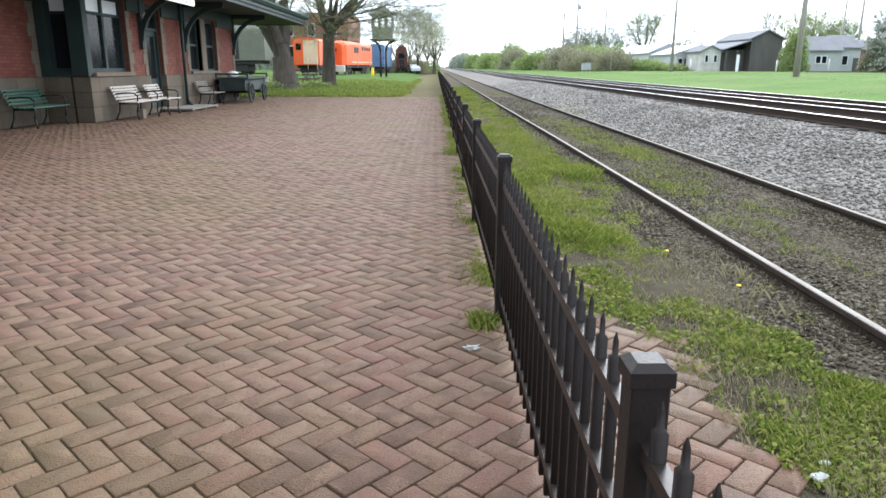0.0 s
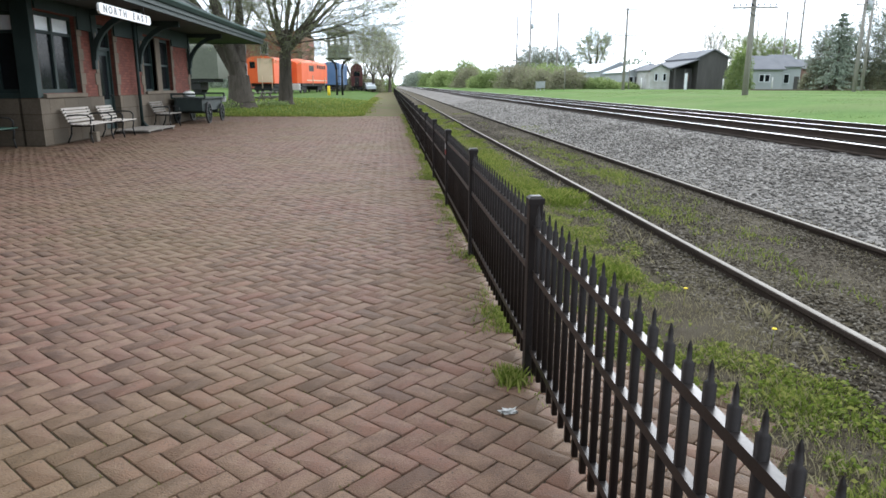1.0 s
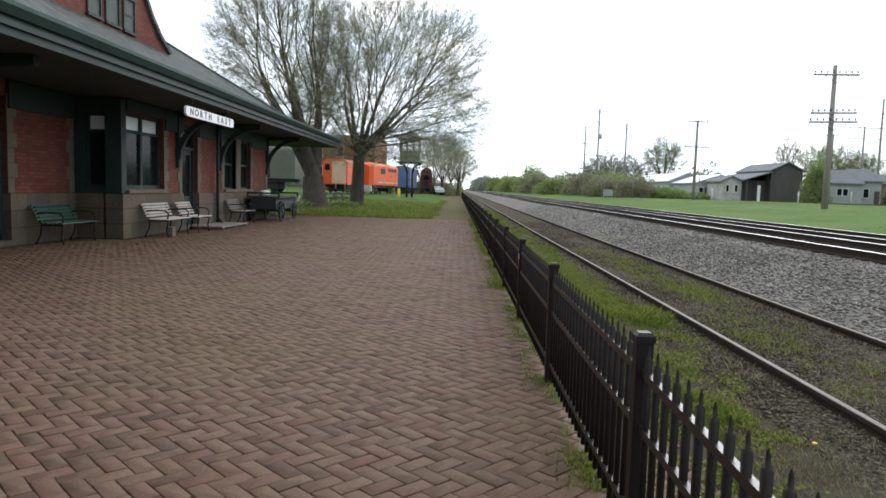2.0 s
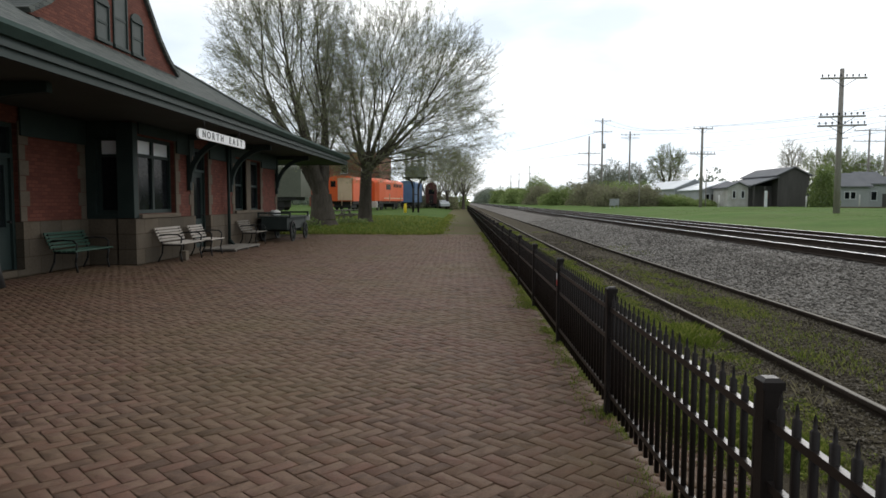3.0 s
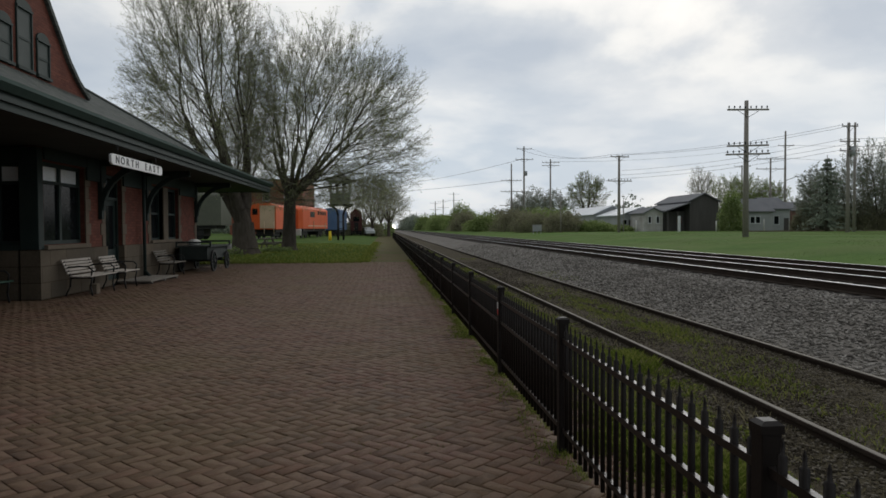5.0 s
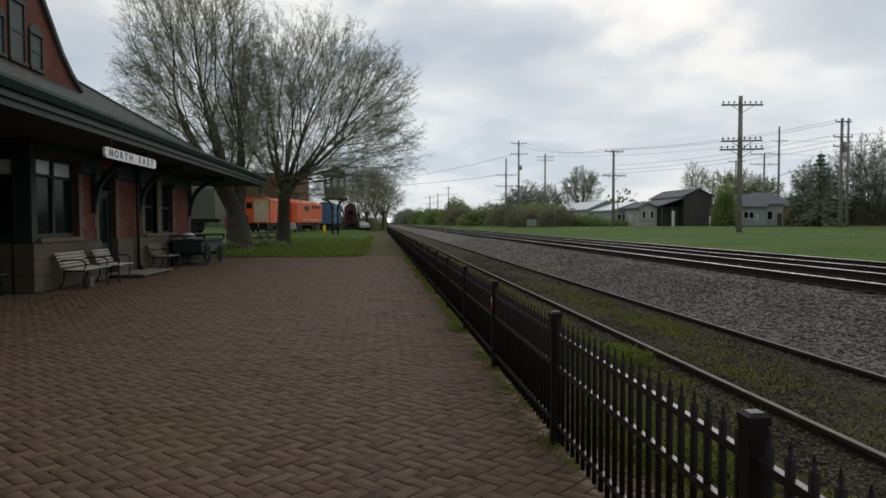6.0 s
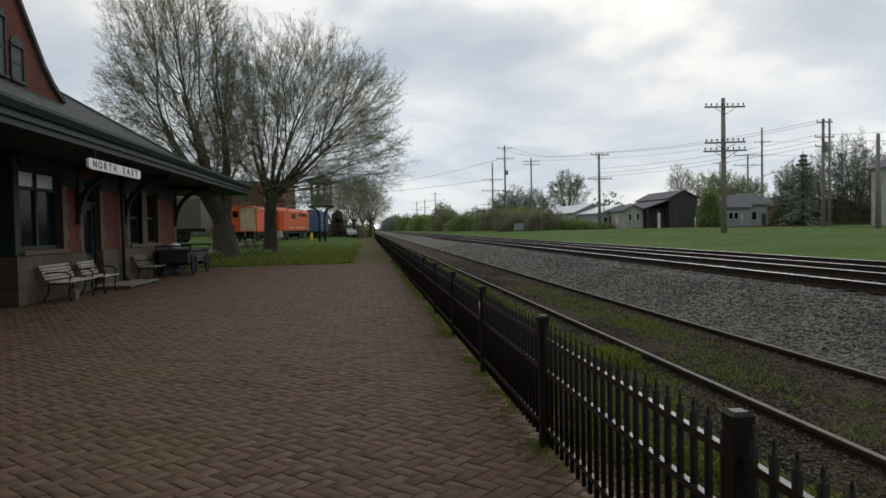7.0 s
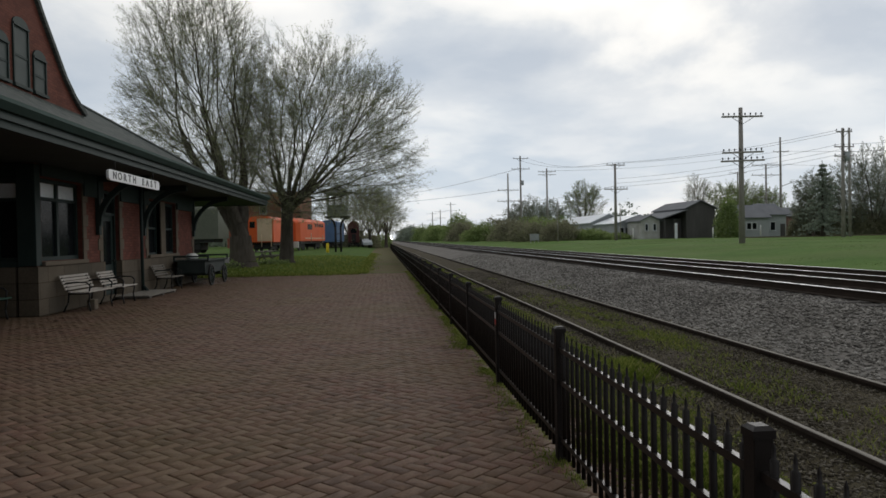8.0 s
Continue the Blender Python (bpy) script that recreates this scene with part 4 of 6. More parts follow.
bag = part("mail_sack", bmesh.new(), "white_paint")
bm = bmesh.new()
bmesh.ops.create_icosphere(bm, subdivisions=2, radius=1)
for v in bm.verts:
    v.co = (v.co.x * 0.22, v.co.y * 0.38, max(-0.09, v.co.z * 0.13 + 0.02 * noise.noise(v.co * 3)))
bm.to_mesh(bag.data)
bm.free()
bag.location = (-8.0, 25.9, 1.005)
tagged(bag, "pale canvas sack lying on the cart", "sack")

bin_ = thing("waste_bin", (-9.05, 11.4, 0), "black tapered waste bin with a white bag on top", "bin")
bm = bmesh.new()
tube(bm, (0, 0, 0), (0, 0, 0.62), 0.36, 0.24, 18)
part("body", bm, "iron", bin_)
bm = bmesh.new()
tube(bm, (0, 0, 0.62), (0, 0, 0.70), 0.26, 0.17, 18)
part("lid", bm, "iron", bin_)
bm = bmesh.new()
bmesh.ops.create_icosphere(bm, subdivisions=3, radius=0.11)
for v in bm.verts:
    q = 1 + 0.5 * noise.noise(v.co * 14)
    v.co = (v.co.x * q + 0.05, v.co.y * q, max(-0.02, v.co.z * 0.6 * q) + 0.72)
part("bag", bm, "white_paint", bin_, "crumpled white bag")


# ---------------------------------------------------------------- trees and brush
def quads(name, pts, size, mat, parent=None, label="", flat=0.0):
    """Small four-cornered leaves turned at random, one at each point."""
    pts = np.asarray(pts, np.float64)
    n = len(pts)
    a = nrg.normal(size=(n, 3))
    a[:, 2] *= 1 - flat
    a /= np.linalg.norm(a, axis=1, keepdims=True)
    b = np.cross(a, nrg.normal(size=(n, 3)))
    b /= np.linalg.norm(b, axis=1, keepdims=True)
    s = (size * nrg.uniform(0.6, 1.4, n))[:, None]
    a, b = a * s, b * s * 0.62
    V = np.stack([pts - a, pts + b, pts + a, pts - b], 1).reshape(-1, 3)
    F = np.arange(4 * n).reshape(n, 4)
    return from_arrays(name, V, F, mat, parent, label)


def frusta(p, q, r0, r1, sides):
    """Tapered tubes from each p to each q, as corners and four-cornered faces."""
    n = len(p)
    d = q - p
    d /= np.linalg.norm(d, axis=1, keepdims=True) + 1e-9
    ref = np.where(np.abs(d[:, 2:3]) > 0.9, np.array([[1.0, 0, 0]]), np.array([[0, 0, 1.0]]))
    a = np.cross(d, ref)
    a /= np.linalg.norm(a, axis=1, keepdims=True) + 1e-9
    b = np.cross(d, a)
    an = 2 * pi * np.arange(sides) / sides
    ring = a[:, None] * np.cos(an)[None, :, None] + b[:, None] * np.sin(an)[None, :, None]
    V = np.concatenate([p[:, None] + ring * r0[:, None, None], q[:, None] + ring * r1[:, None, None]], 1).reshape(-1, 3)
    i = np.arange(sides)
    f = np.stack([i, (i + 1) % sides, sides + (i + 1) % sides, sides + i], 1)
    return V, (f[None] + 2 * sides * np.arange(n)[:, None, None]).reshape(-1, 4)


def crown_tree(loc, trunk_h, trunk_r, centre, radii, n, seed, label, leaf_n, leaf_size, leaf_mat="leaf", forks=1, twig_len=0.5, twigs=5, tip=0.006, rough=0.25, low=0.3, clear=0.0, name="tree", far_out=2.2, gather=0.55):
    """A tree whose boughs branch outwards until they fill a rounded, uneven crown; centre and radii of the crown are from the tree's foot."""
    g = np.random.default_rng(seed)
    t = thing(name, loc, label, "tree")
    C, R = np.array(centre, float), np.array(radii, float)
    u = g.normal(size=(n, 3))
    u /= np.linalg.norm(u, axis=1, keepdims=True)
    edge = np.array([1 + rough * noise.noise((a * 1.6 + seed, b * 1.6, c * 1.6)) + rough * 0.7 * noise.noise((a * 4 + seed, b * 4, c * 4)) for a, b, c in u])
    p = C + u * (g.uniform(0.02, 1, n) ** (1 / far_out) * edge)[:, None] * R
    top = np.array([C[0] * 0.04, C[1] * 0.04, trunk_h])
    out = np.hypot(p[:, 0] - top[0], p[:, 1] - top[1])
    p = p[p[:, 2] > np.maximum(clear, trunk_h - 0.5 + low * out)]
    p = p[np.argsort(np.linalg.norm(p - top, axis=1))]
    stem = [np.array([0, 0, -0.15]), np.array([0, 0, 0.3]), top * 0.5 + (0, 0, 0.05), top]
    # leaders that rise through the crown
    for k in range(forks):
        az = 2 * pi * k / max(1, forks) + seed
        far = top + (C - top) * 0.8 + np.array([cos(az) * R[0], sin(az) * R[1], 0.35 * R[2]]) * (0.42 if forks > 1 else 0.05)
        for f in np.linspace(0.12, 1, 9):
            stem.append(top + (far - top) * f + np.array([cos(az), sin(az), 0]) * 0.25 * sin(f * 3) * (forks > 1) + g.normal(0, 0.05, 3))
    pos = np.zeros((len(stem) + len(p), 3))
    par = np.zeros(len(pos), int)
    run = np.zeros(len(pos))
    m = len(stem)
    for k, q in enumerate(stem):
        pos[k] = q
        par[k] = k - 1 if k < 4 or (k - 4) % 9 else 3
        if k:
            run[k] = run[par[k]] + np.linalg.norm(q - pos[par[k]])
    for k, q in enumerate(p, m):
        d = np.linalg.norm(pos[3:k] - q, axis=1)
        j = int(np.argmin(d * (1 + 0.10 * d) + gather * run[3:k])) + 3
        pos[k], par[k], run[k] = q, j, run[j] + d[j - 3]
    load = np.ones(len(pos))
    for k in range(len(pos) - 1, 3, -1):
        load[par[k]] += load[k]
    # straighten the boughs from joint to joint
    heavy = np.zeros(len(pos), int)
    for k in range(len(pos) - 1, 3, -1):
        if heavy[par[k]] == 0 or load[k] > load[heavy[par[k]]]:
            heavy[par[k]] = k
    inner = np.nonzero(heavy[4:])[0] + 4
    for k in range(4):
        pos[inner] = 0.4 * pos[inner] + 0.3 * (pos[par[inner]] + pos[heavy[inner]])
    rad = tip * load ** 0.44
    rad[:4] = trunk_r * np.array([1.5, 1.12, 0.95, 0.86])
    rad[4:] = np.minimum(rad[4:], trunk_r * 0.62)
    for k in range(4, m):
        rad[k] = max(rad[k], trunk_r * (0.52 if forks < 5 else 0.42) * (1 - 0.11 * ((k - 4) % 9)))
    # bend each bough a little between its joints
    k = np.arange(1, len(pos))
    a, b = pos[par[k]], pos[k]
    ln = np.linalg.norm(b - a, axis=1, keepdims=True)
    mid = (a + b) / 2 + g.normal(0, 0.03, (len(k), 3)) * ln * (k > 3)[:, None]
    ra, rb = np.minimum(rad[par[k]], rad[k] * 1.35), rad[k]
    ra[:3] = rad[:3]
    thick = rb > tip * 4.2
    V1, F1 = frusta(np.concatenate([a[thick], mid[thick]]), np.concatenate([mid[thick], b[thick]]), np.concatenate([ra[thick], (ra + rb)[thick] / 2]), np.concatenate([(ra + rb)[thick] / 2, rb[thick]]), 7)
    from_arrays("trunk", V1, F1, "bark", t).data.shade_smooth()
    thin = ~thick
    ends = np.repeat(b[thin], twigs, 0)
    way = (ends - C) / R
    way /= np.linalg.norm(way, axis=1, keepdims=True) + 1e-9
    way = way * 0.75 + g.normal(0, 0.36, way.shape) + (0, 0, 0.30)
    way /= np.linalg.norm(way, axis=1, keepdims=True)
    tips = ends + way * (twig_len * g.uniform(0.5, 1.3, len(ends)))[:, None]
    half = (ends + tips) / 2
    w2 = way + g.normal(0, 0.5, way.shape)
    side = half + w2 / np.linalg.norm(w2, axis=1, keepdims=True) * twig_len * 0.45
    A = np.concatenate([a[thin], mid[thin], ends, half])
    B = np.concatenate([mid[thin], b[thin], tips, side])
    r0 = np.concatenate([ra[thin], (ra + rb)[thin] / 2, np.full(len(ends), tip * 0.85), np.full(len(ends), tip * 0.6)])
    r1 = np.concatenate([(ra + rb)[thin] / 2, rb[thin], np.full(len(ends), tip * 0.5), np.full(len(ends), tip * 0.4)])
    V2, F2 = frusta(A, B, r0, r1, 3)
    tagged(from_arrays("crown", V2, F2, "twig", t, "fine bare twigs"), kind="stuff")
    at = np.concatenate([tips, side])
    pick = at[g.integers(0, len(at), leaf_n)] + g.normal(0, 0.05, (leaf_n, 3))
    tagged(quads("foliage", pick, leaf_size, leaf_mat, t, "sparse yellow-green spring leaves"), kind="stuff")
    return t


crown_tree((-7.4, 46.0, 0.10), 3.3, 0.44, (2.2, 0, 7.9), (6.8, 6.4, 6.1), 4500, 3, "large spreading tree with sparse spring leaves on the lawn", 60000, 0.030, forks=7, low=0.02, far_out=2.8, gather=0.70, rough=0.3, twig_len=0.62, twigs=6)
crown_tree((-9.2, 41.0, 0.06), 1.8, 0.72, (-2.3, 0, 9.0), (4.2, 5.2, 7.8), 3800, 8, "large tree with a thick trunk forking low into bare upright limbs", 36000, 0.030, forks=4, low=0.35, clear=3.7, far_out=2.6, gather=0.70, rough=0.3, twig_len=0.62, twigs=6)
for x, y, h, w, sd in ((-0.6, 118, 9.6, 3.4, 5), (-3.4, 121, 10.6, 4.2, 6), (-7.5, 128, 11.0, 4.4, 7), (-2.0, 135, 11.0, 3.8, 9), (0.0, 152, 10.5, 3.6, 12), (-5.2, 133, 11.6, 4.2, 14)):
    crown_tree((x, y, 0.3), 2.2, 0.26, (0, 0, h * 0.60), (w, w, h * 0.42), 420, sd, "tall slender tree in thin leaf beside the path", 2600, 0.06, forks=4, twig_len=0.9, twigs=4, tip=0.0095, low=0.25, gather=0.7)


def lump_points(n, cx, cy, cz, rx, ry, rz, seed, hollow=0.55):
    """Points in an uneven rounded mass with a broken outline."""
    p = nrg.normal(size=(n, 3))
    p /= np.linalg.norm(p, axis=1, keepdims=True)
    rad = nrg.uniform(hollow ** 3, 1, n) ** (1 / 3)
    bump = np.array([1 + 0.42 * noise.noise((a * 1.9 + seed, b * 1.9, c * 1.9)) + 0.22 * noise.noise((a * 4.7 + seed, b * 4.7, c * 4.7)) for a, b, c in p])
    p = p * (rad * bump)[:, None]
    p[:, 2] = np.abs(p[:, 2]) if cz is None else p[:, 2]
    return p * (rx, ry, rz) + (cx, cy, 0.0 if cz is None else cz)


def bush(x, y, w, h, mat, label, n=1500, leaf=0.11, name="bush", d=None):
    z = ground_z(x, y) if x > 0.5 else lawn_z(x, y)
    b = thing(name, (x, y, z), label, "bush")
    bm = bmesh.new()
    for k in range(9):
        a = rng.uniform(0, 2 * pi)
        tube(bm, (0.15 * w * cos(a), 0.15 * w * sin(a), -0.1), (0.4 * w * cos(a), 0.4 * w * sin(a), h * rng.uniform(0.5, 0.9)), 0.04, 0.012, 5)
    part("stems", bm, "twig", b)
    tagged(quads("foliage", lump_points(n, 0, 0, None, w * 0.5, (d or w) * 0.5, h * 0.86, x * 0.37 + y), leaf, mat, b), kind="stuff")
    return b


BL = "leafing green brush at the edge of the meadow"
BB = "brownish budding brush at the edge of the meadow"
for x, y, w, h, mt in ((27.0, 108, 7, 3.6, "bush_brown"), (31.5, 107, 7, 1.9, "bush_leaf"), (35.5, 109, 6, 1.2, "bush_leaf"), (24.5, 118, 8, 3.8, "bush_brown"), (28.5, 120, 8, 4.6, "bush_leaf"), (25.0, 140, 9, 5.0, "bush_brown"), (30.5, 146, 10, 5.4, "bush_leaf"),
                    (22.5, 165, 9, 4.8, "bush_leaf"), (28.0, 172, 12, 6.5, "bush_brown"), (21.5, 195, 10, 6.0, "bush_brown"), (22.6, 220, 10, 9.8, "bush_leaf"), (26.5, 232, 10, 7.5, "bush_leaf"), (20.5, 262, 12, 6.5, "bush_leaf"), (23.0, 300, 14, 8.0, "bush_leaf"), (20.5, 350, 15, 8.2, "bush_leaf"), (19.5, 420, 18, 10, "dark_leaf"), (18.5, 520, 22, 12, "dark_leaf"),
                    (58.6, 94, 4, 4.2, "bush_brown"), (61.5, 92, 5, 4.6, "bush_brown"), (64.5, 90, 5, 4.4, "bush_brown"), (68.2, 88, 5, 4.0, "bush_brown"), (48.9, 96.8, 3.6, 6.4, "bush_leaf")):
    bush(x, y, w, h, mt, BL if mt == "bush_leaf" else BB if mt == "bush_brown" else "dark far brush along the line", n=7000, leaf=0.055 + y / 1500)
bush(-1.6, 133, 5, 3.0, "bush_leaf", "yellow-green shrub beside the far path", n=1500, leaf=0.16)
for x, y, w, h in ((-6.5, 123, 6, 3.4), (-11.0, 121, 7, 3.8), (-3.6, 127, 4.5, 3.2)):
    bush(x, y, w, h, "bush_brown", "brownish budding brush behind the watch tower", n=1800, leaf=0.15)
bush(-10.6, 40.0, 3.0, 0.55, "bush_leaf", "low green plants round a tree trunk", n=1600, leaf=0.06)
bush(-8.2, 45.0, 2.4, 0.4, "bush_leaf", "low green plants round a tree trunk", n=1200, leaf=0.06)

crown_tree((49.3, 170, 0.85), 3.5, 0.45, (0, 0, 9.0), (4.6, 4.6, 5.0), 800, 21, "round-headed tree in thin leaf behind the sheds", 5000, 0.11, "bush_leaf", forks=5, twig_len=0.9, tip=0.017)
crown_tree((69.5, 150, 0.85), 6.0, 0.26, (0, 0, 9.6), (3.0, 3.0, 4.0), 420, 23, "bare tree behind the barn", 300, 0.10, forks=4, twig_len=0.8, tip=0.016)
for x, y, h, w, sd in ((36.5, 172, 10.5, 5.0, 31), (43.0, 176, 9.5, 4.6, 32), (33.0, 168, 8.8, 4.0, 33)):
    crown_tree((x, y, 0.85), 2.0, 0.3, (0, 0, h * 0.56), (w, w, h * 0.46), 500, sd, "dense grey-green tree above the brush", 5000, 0.12, "dark_leaf", forks=4, twig_len=0.9, tip=0.014)
for x, y, h, w, sd in ((72.5, 142, 11.2, 4.6, 24), (78.5, 146, 11.6, 5.2, 26), (84.5, 148, 10.4, 4.4, 27)):
    crown_tree((x, y, 0.85), 3.0, 0.35, (0, 0, h * 0.58), (w, w, h * 0.45), 600, sd, "leafing tree behind the houses", 7000, 0.11, "bush_leaf", forks=4, twig_len=0.9, tip=0.014)
for x, y, h, w, sd in ((59.5, 92, 9.3, 3.2, 41), (62.6, 90, 10.6, 3.4, 42), (65.6, 89, 12.2, 3.6, 43), (69.0, 91, 10.2, 3.4, 44), (58.2, 91, 7.4, 2.6, 45), (73.0, 93, 9.5, 3.6, 46)):
    crown_tree((x, y, 0.85), 1.2, 0.24, (0, 0, h * 0.54), (w, w, h * 0.47), 520, sd, "dense dark tree beyond the meadow", 7000, 0.080, "dark_leaf", forks=4, twig_len=0.7, tip=0.011, rough=0.4)


def conifer(loc, h, w, label):
    t = thing("conifer", loc, label, "tree")
    part("trunk", tubes(((0, 0, -0.1), (0, 0, h), 0.22, 0.03, 8)), "bark", t)
    pts = []
    tiers = 17
    for k in range(tiers):
        z = h * (0.10 + 0.88 * k / tiers)
        rad = w * 0.5 * (1 - k / tiers) ** 0.85 * rng.uniform(0.8, 1.12)
        for b in range(11):
            a = rng.uniform(0, 2 * pi)
            ll = rad * rng.uniform(0.65, 1.15)
            for i in range(16):
                f = (i + rng.random()) / 16
                pts.append((ll * f * cos(a) + rng.gauss(0, 0.10), ll * f * sin(a) + rng.gauss(0, 0.10), z - 0.32 * ll * f + 0.12 * f * f * ll + rng.gauss(0, 0.07)))
    tagged(quads("needles", pts, 0.17, "dark_leaf", t, "dark green needle boughs"), kind="stuff")
    return t


conifer((53.5, 82, 0.85), 9.5, 7.6, "dark pointed conifer beyond the meadow")


# far woods close the horizon
pts = []
for k in range(170):
    y = 900.0
    x = -1300 + 15.5 * k + rng.uniform(-5, 5)
    if -12 < x < 26:
        continue
    pts.append(lump_points(330, x, y + rng.uniform(-60, 60), None, 14, 8, rng.uniform(8, 15), k * 1.7))
tagged(quads("far_woods", np.concatenate(pts), 1.5, "dark_leaf"), "dark line of far woods on the horizon", "woods", kind="stuff")
pts = []
for k in range(46):
    x = 40 + 6.2 * k + rng.uniform(-2, 2)
    pts.append(lump_points(420, x, 205 + rng.uniform(-15, 15) + 0.2 * k, None, 6, 4, rng.uniform(5.5, 10.5), k * 2.3))
for k in range(30):
    x = -170 + 5.0 * k + rng.uniform(-2, 2)
    pts.append(lump_points(300, x, 190 + rng.uniform(-15, 15), None, 6, 4, rng.uniform(5, 9), k * 2.9))
tagged(quads("far_trees", np.concatenate(pts), 0.55, "dark_leaf"), "grey-green belt of far trees behind the houses", "woods", kind="stuff")


# ---------------------------------------------------------------- poles and wires
insulator = None


def utility_pole(x, y, h, r, arms, label, yaw=0.0, drum=None, z=None):
    """arms: (height, length, number of insulators, tilt)."""
    global insulator
    z0 = ground_z(x, y) if z is None else z
    p = thing("utility_pole", (x, y, z0), label, "utility pole", "poles along the line", rz=yaw)
    part("shaft", tubes(((0, 0, -0.2), (0, 0, h), r, r * 0.62, 10)), "pole_wood", p)
    for az, ln, n, tilt in arms:
        arm = part("crossarm", boxes((-ln / 2, ln / 2, -r - 0.06, -r + 0.05, -0.06, 0.06), bevel=0.01), "pole_wood", p)
        arm.location, arm.rotation_euler = (0, 0, az), (0, math.radians(tilt), 0)
        part("brace", tubes(((-ln * 0.26, -r, az - 0.06), (0, -r, az - 0.55), 0.02, 0.02, 5), ((ln * 0.26, -r, az - 0.06), (0, -r, az - 0.55), 0.02, 0.02, 5)), "iron", p)
        for k in range(n):
            f = -0.46 + 0.92 * k / max(1, n - 1)
            if insulator is None:
                io = part("insulator", tubes(((0, 0, 0.05), (0, 0, 0.16), 0.02, 0.02, 6), ((0, 0, 0.14), (0, 0, 0.27), 0.06, 0.045, 8)), "glass_dark", arm)
                insulator = io.data
            else:
                io = new("insulator", insulator)
                io.parent = arm
            io.location = (f * ln, -r, 0)
    if drum:
        part("transformer", tubes(((0.42, 0, drum - 0.5), (0.42, 0, drum + 0.4), 0.32, 0.32, 14), ((0.42, 0, drum + 0.4), (0.42, 0, drum + 0.5), 0.34, 0.25, 14)), "siding_grey", p, "grey drum transformer")
        part("transformer_bracket", boxes((0, 0.2, -0.05, 0.05, drum - 0.1, drum + 0.05)), "iron", p)
    return p


utility_pole(24.6, 48, 9.72, 0.22, ((9.05, 3.2, 8, -1.5), (6.5, 3.2, 8, -2), (5.9, 3.4, 8, -2)), "tall weathered wooden pole with three crossarms in the meadow", yaw=4)
utility_pole(36.7, 48, 7.05, 0.21, (), "thick bare wooden pole before a white house")
utility_pole(29.8, 90, 10.2, 0.22, ((10.0, 2.6, 4, 0), (6.8, 3.4, 8, 0)), "weathered wooden pole with two crossarms in the meadow", yaw=6)
utility_pole(29.2, 150, 18.5, 0.26, ((17.9, 3.4, 3, 0), (15.6, 4.0, 4, 0)), "tall wooden pole with a drum transformer above the brush", drum=12.6)
utility_pole(26.4, 150, 14.7, 0.24, ((11.0, 4.6, 6, 0), (8.6, 5.0, 6, 0), (5.6, 5.4, 0, 0)), "wooden pole with stacked crossarms above the brush")
utility_pole(37.5, 160, 16.7, 0.26, ((15.9, 4.2, 5, 0), (15.2, 4.2, 0, 0)), "wooden pole with paired crossarms above the brush")
lamp_pole = utility_pole(77.0, 130, 19.3, 0.26, ((16.4, 3.2, 3, 0),), "tall slender pole with a street lamp arm beyond the houses")
part("lamp_arm", tubes(((0, 0, 9.6), (2.2, -0.4, 10.4), 0.07, 0.06, 6), ((2.2, -0.4, 10.4), (4.6, -0.8, 10.7), 0.06, 0.05, 6)), "steel", lamp_pole, "curved steel lamp arm")
part("lamp_head", boxes((4.4, 5.5, -0.98, -0.62, 10.58, 10.78), bevel=0.05), "steel", lamp_pole)
utility_pole(47.8, 70, 11.6, 0.22, ((11.2, 1.8, 3, 0), (9.6, 2.2, 3, 0), (8.6, 2.2, 3, 0)), "wooden pole with short arms beside the dark trees", drum=8.6)
utility_pole(52.1, 75, 12.4, 0.18, (), "bare slender pole beside the dark trees")
utility_pole(68.2, 120, 13.0, 0.22, ((12.8, 5.6, 4, 0), (11.0, 5.8, 4, 0), (7.0, 5.0, 2, 0)), "wooden pole with three crossarms behind the house")
utility_pole(89.6, 170, 16.3, 0.24, ((16.0, 4.6, 4, 0),), "far wooden pole with one crossarm")
for x, y, h in ((31.6, 330, 18), (26.5, 330, 14.6), (22.7, 330, 13.8), (19.5, 360, 9.5), (20.5, 480, 12)):
    utility_pole(x, y, h, 0.3, ((h - 1.0, 5.5, 0, 0), (h - 4.0, 5.5, 0, 0)), "far wooden pole along the line")
utility_pole(24.5, 100, 6.0, 0.09, (), "thin bare post by the signal case")
utility_pole(35.0, 103, 4.8, 0.10, (), "thin bare post by the sheds")


def wire(p, q, sag, r=0.016):
    p, q = Vector(p), Vector(q)
    n = 12
    bm = bmesh.new()
    side = (q - p).cross(Vector((0, 0, 1))).normalized() * r
    rings = []
    for k in range(n + 1):
        c = p.lerp(q, k / n) + Vector((0, 0, -4 * sag * (k / n) * (1 - k / n)))
        rings.append([bm.verts.new(c + o) for o in (side, Vector((0, 0, r)), -side, Vector((0, 0, -r)))])
    for a, b in zip(rings, rings[1:]):
        for i in range(4):
            bm.faces.new((a[i], a[(i + 1) % 4], b[(i + 1) % 4], b[i]))
    return tagged(part("overhead_wire", bm, "wire"), "thin dark overhead wire strung between poles", "wire", "overhead wires")


for dx, z0, z1 in ((-1.4, 11.2, 11.1), (1.4, 11.2, 11.1)):
    wire((29.8 + dx * 0.8, 90, z1), (47.8 + dx * 0.5, 70, 12.2), 0.6)
    wire((29.2 + dx, 150, 18.9), (29.8 + dx * 0.8, 90, z1), 1.2, 0.02)
for dz in (8.1, 8.6, 9.2):
    wire((29.8 + 0.6 * (dz - 8.6), 90, dz - 0.2), (47.8, 70, dz + 1.6), 0.5)
wire((47.8, 70, 10.7), (95, 50, 13.2), 0.8)
